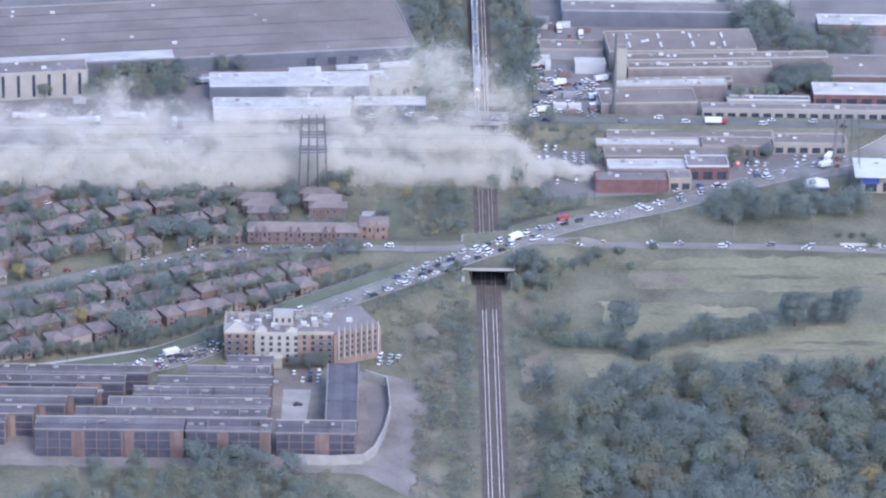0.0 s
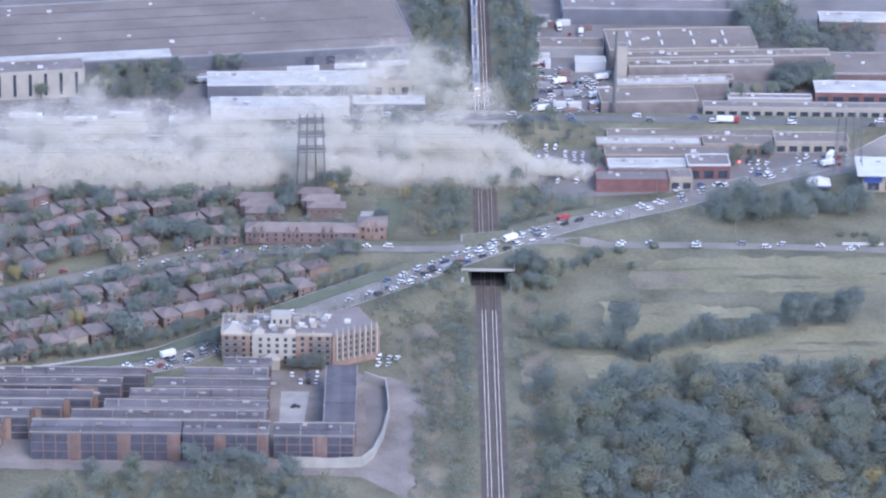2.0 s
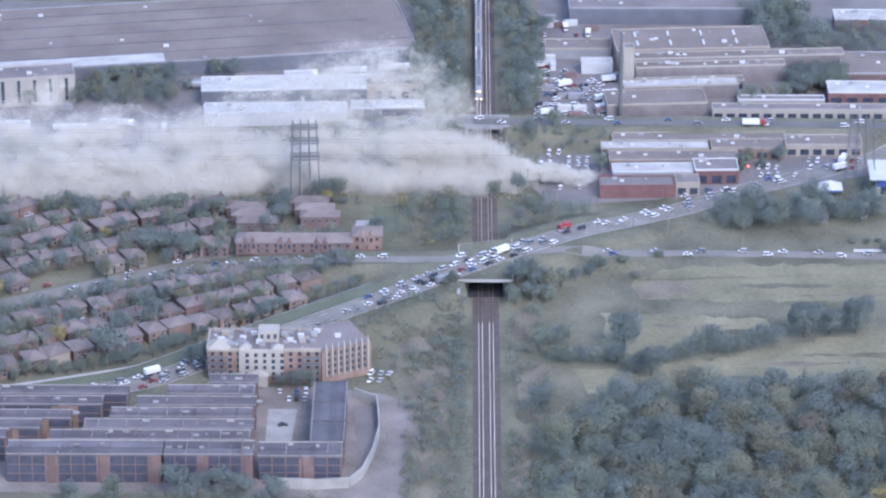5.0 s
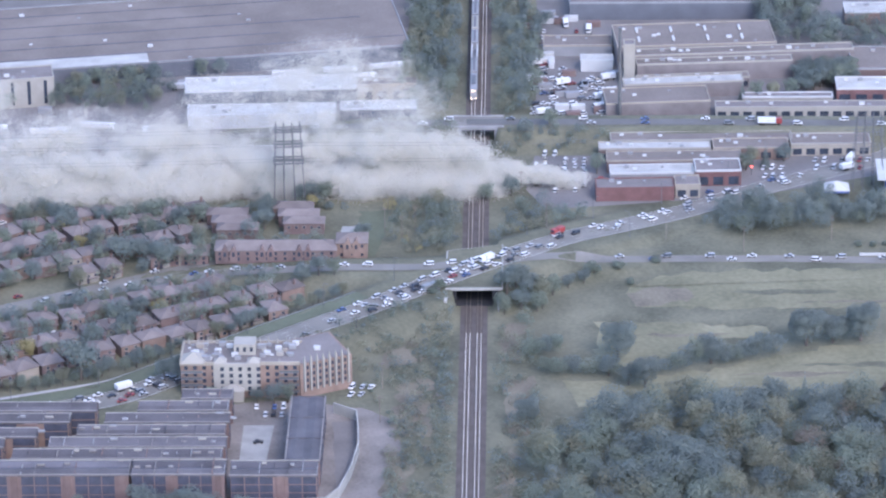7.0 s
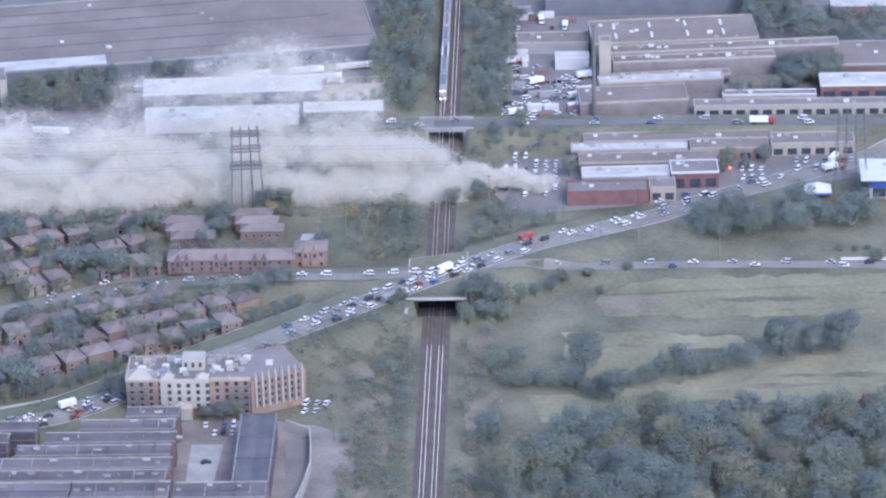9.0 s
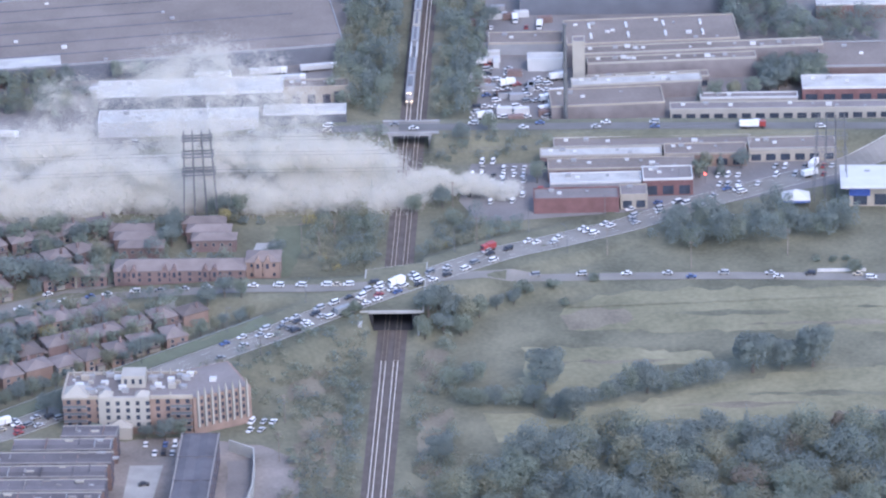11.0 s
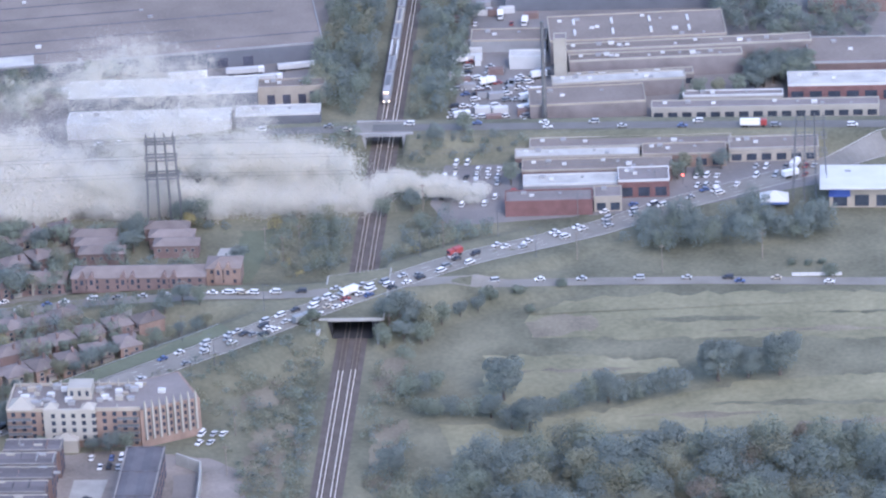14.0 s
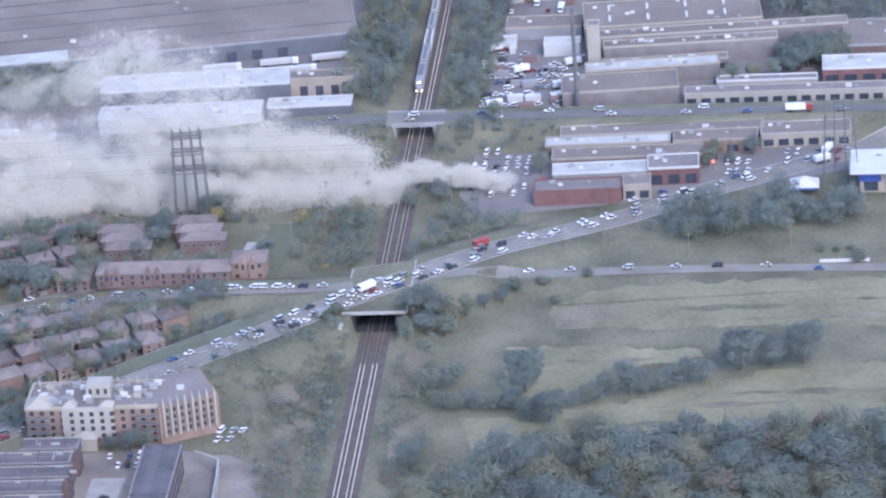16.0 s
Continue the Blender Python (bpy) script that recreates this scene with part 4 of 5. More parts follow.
def apartment():
    """The apartment block with pale pinnacles."""
    t = empty("apartment_block", pose(0, 0, 0), "five-storey brick and cream apartment block with pinnacled parapets", "apartment block")
    H = 13.5
    part("main_wall", prism([(-106, -77), (-62.5, -77), (-62.5, -59), (-106, -59)], -0.5, H), BRICK2, t)
    part("wing_wall", prism([(-62.45, -78), (-44, -69), (-53, -49.5), (-70, -58)], -0.5, H), BRICK2, t)
    part("roof", prism([(-105.5, -76.5), (-62.8, -76.5), (-62.8, -59.5), (-105.5, -59.5)], H - 0.1, H + 0.15), FLATR, t)
    part("roof", prism([(-62.2, -77.2), (-45, -68.9), (-53.4, -50.5), (-69, -58.2)], H - 0.1, H + 0.12), FLATR, t)
    part("centre_bay", box(-94, -78.2, 3.2, -77, -76.9, H + 0.6), CREAM, t, "cream rendered centre bay")
    part("tower", box(-87, -70, H, -79, -63, H + 4.5, bevel=0.1), CREAM, t)
    for x in (-85.5, -83, -80.5):
        part("window", box(x - 0.5, -70.1, H + 1.6, x + 0.5, -69.9, H + 3.4), GLASS, t)
    for x0, y0, x1, y1 in ((-106.2, -77.3, -94.2, -76.6), (-76.8, -77.3, -62.6, -76.6), (-106.2, -59.6, -62.6, -58.8), (-106.3, -76.5, -105.6, -59.7)):
        part("parapet", box(x0, y0, H - 0.4, x1, y1, H + 0.9), BEIGE, t)
    part("corner_roof", hip_roof(8.5, 8, 0, 3.2, 0.2, ridge=0.1), CREAM, t, "cream pyramid roof over the corner").matrix_basis = pose(-101.5, -73.5, H + 0.3)
    for x in (-91.6, -79.4):
        part("bay_gable", hip_roof(4.6, 4, 0, 1.8, 0.1, ridge=0.1), CREAM, t).matrix_basis = pose(x, -75.8, H + 0.6)
    rnd = random.Random(77)
    for i in range(44):
        x, y, s = rnd.uniform(-104, -66), rnd.uniform(-75, -62), rnd.uniform(0.5, 1.7)
        part("rooftop_unit", box(x, y, H + 0.15, x + s * 1.6, y + s, H + 0.15 + s, bevel=0.05), rnd.choice((WHITEW, GREYW, CREAM, DARKC, GREYW, BEIGE)), t)
    e = part("entrance_gable", prism([(-91, -81), (-83, -81), (-83, -78.2), (-91, -78.2)], 0, 4.2), CREAM, t)
    part("gable_roof", hip_roof(8, 3.0, 0, 2.6, 0.2, ridge=0.1), CREAM, t).matrix_basis = pose(-87, -79.6, 4.2)
    for i in range(13):
        x = -104 + i * 3.3
        for k in range(5):
            part("window", box(x - 0.65, -78.3 if -94 < x < -77 and k > 0 else -77.1, 0.9 + k * 2.6, x + 0.65, -76.9, 2.4 + k * 2.6), GLASS, t)
    for x0, x1 in ((-105.8, -98), (-70, -63)):
        for k in range(4):
            b = part("balcony", box(x0, -78.4, 2.6 + k * 2.6, x1, -76.9, 2.8 + k * 2.6), DARKC, t)
            part("railing", box(x0, -78.45, 2.8 + k * 2.6, x1, -78.35, 3.7 + k * 2.6), STEEL, b)
    # pilasters with pointed tops along the wing
    a, b = Vector((-62.0, -78.0, 0)), Vector((-44.2, -69.3, 0))
    d = (b - a).normalized()
    n = Vector((d.y, -d.x, 0))
    for i in range(8):
        c = a.lerp(b, (i + 0.5) / 8) + n * 0.2
        bm = beam(c + Vector((0, 0, 2.8)), c + Vector((0, 0, H + 1.2)), 0.5)
        beam(c + Vector((0, 0, H + 1.2)), c + Vector((0, 0, H + 3.6)), 0.5, bm, 4, 0.02)
        part("pinnacle", bm, CREAM, t)
        for k in range(4):
            c2 = a.lerp(b, (i + 1.0) / 8) + n * 0.02
            if i < 7:
                bm = bmesh.new()
                bmesh.ops.create_cube(bm, size=1, matrix=Matrix.Translation((c2.x, c2.y, 4.4 + k * 2.5)) @ Matrix.Rotation(math.atan2(d.y, d.x), 4, "Z") @ Matrix.Diagonal((0.8, 0.16, 1.4, 1)))
                part("window", bm, GLASS, t)
    for x, y, k in [(-104 + i * 3.4, -60, 3.0) for i in range(7)] + [(-78 + i * 3.2, -60, 3.0) for i in range(5)] + [(-103, -76.5, 2.0), (-99, -76.5, 2.0), (-70, -76.5, 2.0)]:
        part("pinnacle", beam((x, y, H), (x, y, H + k), 0.55, None, 4, 0.03), CREAM, t)
    for x, y in ((-94, -68), (-76, -70), (-72, -66), (-90, -64), (-58, -66), (-66, -62)):
        part("rooftop_unit", box(x, y, H + 0.15, x + 2.4, y + 1.8, H + 1.5, bevel=0.1), WHITEW, t)


def terrace_row(x0, y0, x1, y1, h, units, label, wall=BRICK):
    """A row of brick town houses being built: dark openings, brick piers, underlay roofs edged with pale timber."""
    cx, cy, w, d = (x0 + x1) / 2, (y0 + y1) / 2, x1 - x0, y1 - y0
    t = empty("unfinished_terrace", pose(cx, cy, 0), label, "terrace", "terraces of the building site")
    part("wall", box(-w / 2, -d / 2, -0.4, w / 2, d / 2, h), wall, t)
    part("roof", box(-w / 2 - 0.3, -d / 2 - 0.3, h, w / 2 + 0.3, d / 2 + 0.3, h + 0.35), TRUSS, t)
    long_x = w > d
    L = w if long_x else d
    rnd = random.Random(int(abs(x0 * 7 + y0)))
    # low ridges of the trusses, stacks of timber and party walls standing proud by different amounts
    for e in (-1, 1):
        bm = bmesh.new()
        if long_x:
            a, b, c = e * d / 4 - d / 4 + 0.2, e * d / 4 + d / 4 - 0.2, e * d / 4
            pts = [(-w / 2, a, h + 0.36), (w / 2, a, h + 0.36), (w / 2, b, h + 0.36), (-w / 2, b, h + 0.36), (-w / 2, c, h + 1.35), (w / 2, c, h + 1.35)]
        else:
            a, b, c = e * w / 4 - w / 4 + 0.2, e * w / 4 + w / 4 - 0.2, e * w / 4
            pts = [(a, -d / 2, h + 0.36), (a, d / 2, h + 0.36), (b, d / 2, h + 0.36), (b, -d / 2, h + 0.36), (c, -d / 2, h + 0.75), (c, d / 2, h + 0.75)]
        v = [bm.verts.new(q) for q in pts]
        for f in ((0, 1, 5, 4), (2, 3, 4, 5), (0, 4, 3), (1, 2, 5)):
            bm.faces.new([v[k] for k in f])
        part("roof_ridge", bm, TRUSS, t)
    for i in range(units + 1):
        s = -L / 2 + L * i / units
        k = rnd.uniform(0.5, 1.7)
        if long_x and rnd.random() < 0.75:
            part("party_wall", box(s - 0.15, -d / 2 + rnd.uniform(-0.3, 2), h + 0.3, s + 0.15, d / 2 - rnd.uniform(-0.3, 3), h + k), rnd.choice((DARKC, TRUSS, TIMBER, BRICK)), t)
        if long_x and rnd.random() < 0.5:
            y = rnd.uniform(-d / 2 + 1, d / 2 - 2)
            part("timber_block", box(s + 0.6, y, h + 0.9, s + rnd.uniform(1.5, 3.5), y + 0.7, h + 1.7), rnd.choice((TIMBER, CREAM, DARKC)), t)
        if not long_x and i % 3 == 0:
            part("party_wall", box(-w / 2 - 0.35, s - 0.12, h + 0.3, w / 2 + 0.35, s + 0.12, h + 0.85), TRUSS, t)
    for e in (-1, 1):
        q = box(-w / 2 - 0.4, e * d / 2 - 0.25, h + 0.3, w / 2 + 0.4, e * d / 2 + 0.25, h + 0.75) if long_x else box(e * w / 2 - 0.25, -d / 2 - 0.4, h + 0.3, e * w / 2 + 0.25, d / 2 + 0.4, h + 0.8)
        part("roof_edge", q, TIMBER if e < 0 or not long_x else CREAM, t)
    if long_x:
        for i in range(units):
            x = -w / 2 + w * (i + 0.5) / units
            if i % 4 == 3:
                part("brick_bay", box(x - w / units * 0.26, -d / 2 - 0.7, 0, x + w / units * 0.26, -d / 2 - 0.02, h + 0.2), BRICK, t)
                continue
            for k in range(3):
                part("window", box(x - w / units * 0.47, -d / 2 - 0.12, 0.2 + k * h / 3, x + w / units * 0.44, -d / 2 + 0.1, (k + 1) * h / 3 - 0.25), OPENING, t)
        for k in range(3):
            for y in (-2.2, 2.2):
                part("window", box(w / 2 - 0.1, y - 1.0, 0.8 + k * h / 3, w / 2 + 0.1, y + 1.0, (k + 1) * h / 3 - 0.8), OPENING, t)
    else:
        for i in range(units):
            y = -d / 2 + d * (i + 0.5) / units
            for k in range(3):
                part("window", box(w / 2 - 0.1, y - 1.8, 0.6 + k * h / 3, w / 2 + 0.12, y + 1.8, (k + 1) * h / 3 - 0.7), OPENING, t)
    return t


def building_site():
    patch("building_site", [(-260, -165), (-90, -170), (-50, -172), (-33, -190), (-24, -150), (-26, -98), (-40, -86), (-66, -80), (-110, -84), (-135, -100), (-200, -116), (-260, -128)], 0.06, DIRT, "bare pale dirt of a building site", "ground", 0.8, 9)
    patch("courtyard", [(-82, -140), (-73, -140), (-71, -100), (-82, -100)], 0.12, CONC, "pale concrete courtyard slab", "pavement")
    patch("access_road", [(-47, -150), (-50, -98), (-42, -96), (-41, -118), (-44, -150)], 0.12, LOT, "grey gravel access road", "road", 0.4, 5)
    label = "unfinished brick town houses with dark openings and underlay roof"
    terrace_row(-174, -160, -118, -149, 11, 12, label)
    terrace_row(-117, -160, -85, -149, 11, 8, label)
    # six short rows on each side of a lane that runs obliquely through the site
    for i, (xe, y) in enumerate(((-186, -151), (-176, -143.5), (-164.5, -135.5), (-153.5, -127.5), (-143, -116), (-134, -107))):
        terrace_row(-245 + i * 5, y, xe, y + 7.0, 9.2, 9, label, BRICK2)
    for i, (xw, y) in enumerate(((-160, -145.5), (-148, -136.5), (-139, -127), (-130, -117.5), (-119, -108), (-104, -98.5))):
        terrace_row(xw, y, -87 + (i % 2), y + 7.4, 9.8, 14 - 2 * i, label)
    terrace_row(-83, -158, -53, -147, 9.5, 6, label)
    terrace_row(-64.5, -146.5, -52.5, -97, 9.5, 9, "long unfinished terrace with a smooth dark blue-grey roof")
    wall = empty("retaining_wall", Matrix(), "long pale concrete retaining wall round the site", "wall", kind="structure")
    line = [(-76, -164), (-62, -165), (-50, -163.5), (-45.5, -156), (-42, -140), (-40, -122), (-40.5, -108), (-41.5, -96), (-50, -90)]
    for (xa, ya), (xb, yb) in zip(line, line[1:]):
        n = max(1, int(math.hypot(xb - xa, yb - ya) / 4))
        for i in range(n):
            p, q = Vector((xa + (xb - xa) * i / n, ya + (yb - ya) * i / n, 0)), Vector((xa + (xb - xa) * (i + 0.985) / n, ya + (yb - ya) * (i + 0.985) / n, 0))
            d = (q - p).normalized()
            s = Vector((-d.y, d.x, 0)) * 0.25
            part("panel", prism([tuple((v)[:2]) for v in (p - s, q - s, q + s, p + s)], -0.2, 4.2 + 0.06 * (i % 2)), CONC, wall)


# ---- masts and poles ----
def pylon(x, y, turn, h, label, thick=1.0):
    t = empty("pylon", pose(x, y, 0, 0, 0, turn), label, "pylon")
    legs = [(-6.3, -3.5), (-2.2, -3.5), (2.2, -3.5), (6.3, -3.5)]
    for lx, ly in legs:
        for sy in (1, -1):
            part("leg", beam((lx, ly * sy, 0), (lx * 0.76, ly * sy * 0.3, h), 0.27 * thick), STEEL, t)
    for k in (0.55, 0.75, 0.93):
        z = h * k
        w = 6.3 * (1 - 0.24 * k) + 0.7
        q = 3.5 * (1 - 0.7 * k)
        arm = bmesh.new()
        for sy in (1, -1):
            beam((-w, q * sy, z), (w, q * sy, z), 0.34 * thick, arm)
            beam((-w, q * sy, z + 1.2), (w, q * sy, z + 1.2), 0.3 * thick, arm)
        for i in range(9):
            xx = -w + 2 * w * i / 8
            beam((xx, -q, z), (xx, q, z + 1.2), 0.12, arm)
        part("cross_arm", arm, STEEL, t)
    for lx, ly in legs:
        bm = bmesh.new()
        for i in range(7):
            za, zb = h * i / 7, h * (i + 1) / 7
            f = lambda z, s: (lx * (1 - 0.24 * z / h), ly * s * (1 - 0.7 * z / h), z)
            beam(f(za, 1), f(zb, -1), 0.1, bm)
            beam(f(za, -1), f(zb, 1), 0.1, bm)
        part("lattice", bm, STEEL, t)
        part("peak", beam((lx * 0.76, 0, h), (lx * 0.76, 0, h + 1.6), 0.35, None, 4, 0.05), STEEL, t)
    return t


def cables(a, b, heights, spread):
    """Sagging lines between two pylons."""
    for z in heights:
        for s in spread:
            cu = bpy.data.curves.new("power_line", "CURVE")
            cu.dimensions, cu.bevel_depth, cu.bevel_resolution = "3D", 0.05, 0
            sp = cu.splines.new("POLY")
            sp.points.add(16)
            for i in range(17):
                u = i / 16
                sp.points[i].co = (a[0] + (b[0] - a[0]) * u, a[1] + (b[1] - a[1]) * u + s, z - 5 * 4 * u * (1 - u) * 0.5, 1)
            cu.materials.append(STEEL)
            tagged(new("power_line", cu), "thin dark sagging power line between pylons", "cable", "power lines")


def barriers():
    b = empty("road_barrier", pose(150, 46.2, 0), "long white concrete barrier beside the side road", "barrier")
    for i in range(6):
        bm = prism([(i * 2.9, -0.3), (i * 2.9 + 2.82, -0.3), (i * 2.9 + 2.82, 0.3), (i * 2.9, 0.3)], 0, 0.3)
        prism([(i * 2.9, -0.14), (i * 2.9 + 2.82, -0.14), (i * 2.9 + 2.82, 0.14), (i * 2.9, 0.14)], 0.3, 1.1, bm)
        part("panel", bm, WHITEW, b)


def masts():
    pylon(-75, 97, 4, 35, "grey lattice power pylon with three cross arms")
    pylon(158, 112, 4, 32, "grey lattice power pylon by the road", 0.35)
    cables((-75, 97), (158, 112), (20, 27, 33), (-1.5, 1.5))
    cables((-75, 97), (-420, 96), (20, 27, 33), (-1.5, 1.5))
    t = empty("monopole", pose(59.6, 186, 0), "tall dark tapered steel monopole", "mast")
    part("shaft", beam((0, 0, 0), (0, 0, 41), 0.95, None, 12, 0.6), STEEL, t)
    part("collar", beam((0, 0, 40.8), (0, 0, 41.4), 0.8, None, 12), STEEL, t)
    t = empty("monopole", pose(-79, 182, 0), "slim white steel mast", "mast")
    part("shaft", beam((0, 0, 0), (0, 0, 12), 0.5, None, 10, 0.4), WHITEW, t)
    # street lamps along the arterial road
    lamp = empty("street_lamp", pose(0, 0, -500), "tall grey street lamp with a curved arm", "street lamp")
    part("pole", beam((0, 0, 0), (0, 0, 10), 0.14, None, 8, 0.09), STEEL, lamp)
    part("arm", beam((0, 0, 9.9), (0, -2.2, 10.5), 0.07, None, 6), STEEL, lamp)
    part("head", box(-0.2, -3.0, 10.4, 0.2, -2.1, 10.6, bevel=0.05), STEEL, lamp)
    s = 140
    while s < 620:
        p, h = at(W1, s)
        for off, turn in ((11.5, 0), (-11.0, math.pi)):
            x, y = p.x - math.sin(h) * off, p.y + math.cos(h) * off
            if abs(x) > 10 and (off > 0 or s % 68 < 34):
                copy_thing(lamp, Matrix.Translation((x, y, hz(x, y))) @ Matrix.Rotation(h + turn, 4, "Z"))["group"] = "street lamps of the arterial road"
        s += 34
    pole = empty("utility_pole", pose(0, 0, -500), "brown wooden utility pole with a cross arm", "utility pole")
    part("pole", beam((0, 0, -0.3), (0, 0, 11), 0.17, None, 8, 0.12), WOODP, pole)
    part("cross_arm", box(-1.2, -0.08, 10, 1.2, 0.08, 10.2), WOODP, pole)
    for x, y in ((-27, 104), (18, 106), (-33, -98), (105, 50), (140, 60), (-36, 70), (-29, 62), (-24, 72), (75, 62), (28, 62), (-130, 60), (-155, 58), (-100, 8), (-80, 2), (-84, -8), (-33, -70)):
        copy_thing(pole, pose(x, y, hz(x, y)))["group"] = "utility poles"


# ---- vehicles ----
def car_proto(name, paint, length, width, height, label, van=False):
    t = empty(name, pose(0, 0, -500), label, "car")
    L, W = length / 2, width / 2
    bm = box(-L, -W, 0.32, L, W, height * 0.58, bevel=0.14)
    part("body", bm, paint, t)
    # cabin tapering to the roof
    bm = bmesh.new()
    f, r = (0.62, -0.95) if van else (0.42, -0.62)
    z0, z1 = height * 0.58 - 0.02, height
    lo = [bm.verts.new(v) for v in ((L * r, -W * 0.94, z0), (L * f, -W * 0.94, z0), (L * f, W * 0.94, z0), (L * r, W * 0.94, z0))]
    a, b = (L * (r + 0.08), L * (f - 0.28)) if not van else (L * (r + 0.02), L * (f - 0.2))
    hi = [bm.verts.new(v) for v in ((a, -W * 0.78, z1), (b, -W * 0.78, z1), (b, W * 0.78, z1), (a, W * 0.78, z1))]
    bm.faces.new(hi)
    for i in range(4):
        bm.faces.new((lo[i], lo[(i + 1) % 4], hi[(i + 1) % 4], hi[i]))
    part("cabin_glass", bm, GLASS, t)
    part("roof_panel", box(a + 0.03, -W * 0.78, z1 - 0.02, b - 0.03, W * 0.78, z1 + 0.05, bevel=0.02), paint, t)
    for x in (-L * 0.62, L * 0.62):
        for y in (-W + 0.08, W - 0.08):
            part("wheel", beam((x, y - 0.1, 0.33), (x, y + 0.1, 0.33), 0.33, None, 12), RUBBER, t)
    return t


def truck_proto(name, cab, load, length, label):
    t = empty(name, pose(0, 0, -500), label, "truck")
    L = length / 2
    part("cargo_box", box(-L, -1.25, 1.0, L - 2.6, 1.15, 2.9, bevel=0.04), load, t)
    part("cab", box(L - 2.4, -1.1, 0.6, L, 1.1, 2.9, bevel=0.18), cab, t)
    part("windscreen", box(L - 0.12, -0.95, 1.75, L + 0.03, 0.95, 2.6), GLASS, t)
    part("chassis", box(-L, -0.9, 0.6, L - 2.4, 0.9, 0.98), DARKC, t)
    for x in (-L + 1.2, -L + 2.4, L - 1.3):
        for y in (-1.05, 1.05):
            part("wheel", beam((x, y - 0.15, 0.5), (x, y + 0.15, 0.5), 0.5, None, 12), RUBBER, t)
    return t


names = ("white", "silver", "black", "grey", "red", "blue", "beige")
CARS = [car_proto("car", PAINTS[i], 3.75, 1.58, 1.32, f"{n} saloon car on the asphalt") for i, n in enumerate(names)]
CARS += [car_proto("car", PAINTS[i], 3.95, 1.65, 1.55, f"{names[i]} sport utility car on the asphalt", True) for i in (0, 1, 3, 2)]
TRUCK = truck_proto("box_truck", PAINTS[0], PAINTS[0], 6.4, "white box truck with a high cargo body")
TRUCKR = truck_proto("box_truck", PAINTS[4], PAINTS[0], 10.0, "white box truck with a red cab")
TRUCKG = truck_proto("box_truck", PAINTS[3], PAINTS[3], 6.4, "dark grey box truck")
TRUCKX = truck_proto("box_truck", PAINTS[4], PAINTS[4], 5.8, "red fire truck with a high body")
TRAILER = truck_proto("lorry", PAINTS[0], WHITEW, 15.0, "white lorry parked in the warehouse yard")
MIX = [0, 0, 0, 0, 0, 1, 1, 1, 2, 3, 4, 5, 6, 7, 7, 7, 7, 8, 8, 9, 10]
MOVING = []


def along(line, x, y):
    """How far along a line the place nearest to x, y lies."""
    best, s, here = 1e9, 0.0, 0.0
    for a, b in zip(line, line[1:]):
        d = math.hypot(a.x - x, a.y - y)
        if d < best:
            best, s = d, here
        here += (b - a).length
    return s


def on_road(line, s, lane, forward, proto, speed=0.0, group="cars in traffic"):
    p, h = at(line, s)
    x, y = p.x - math.sin(h) * lane, p.y + math.cos(h) * lane
    ob = copy_thing(proto, Matrix.Translation((x, y, p.z + 0.2)) @ Matrix.Rotation(h + (0 if forward else math.pi), 4, "Z"))
    ob["group"] = group
    if speed:
        MOVING.append((ob, line, s, lane, forward, speed))
    return ob


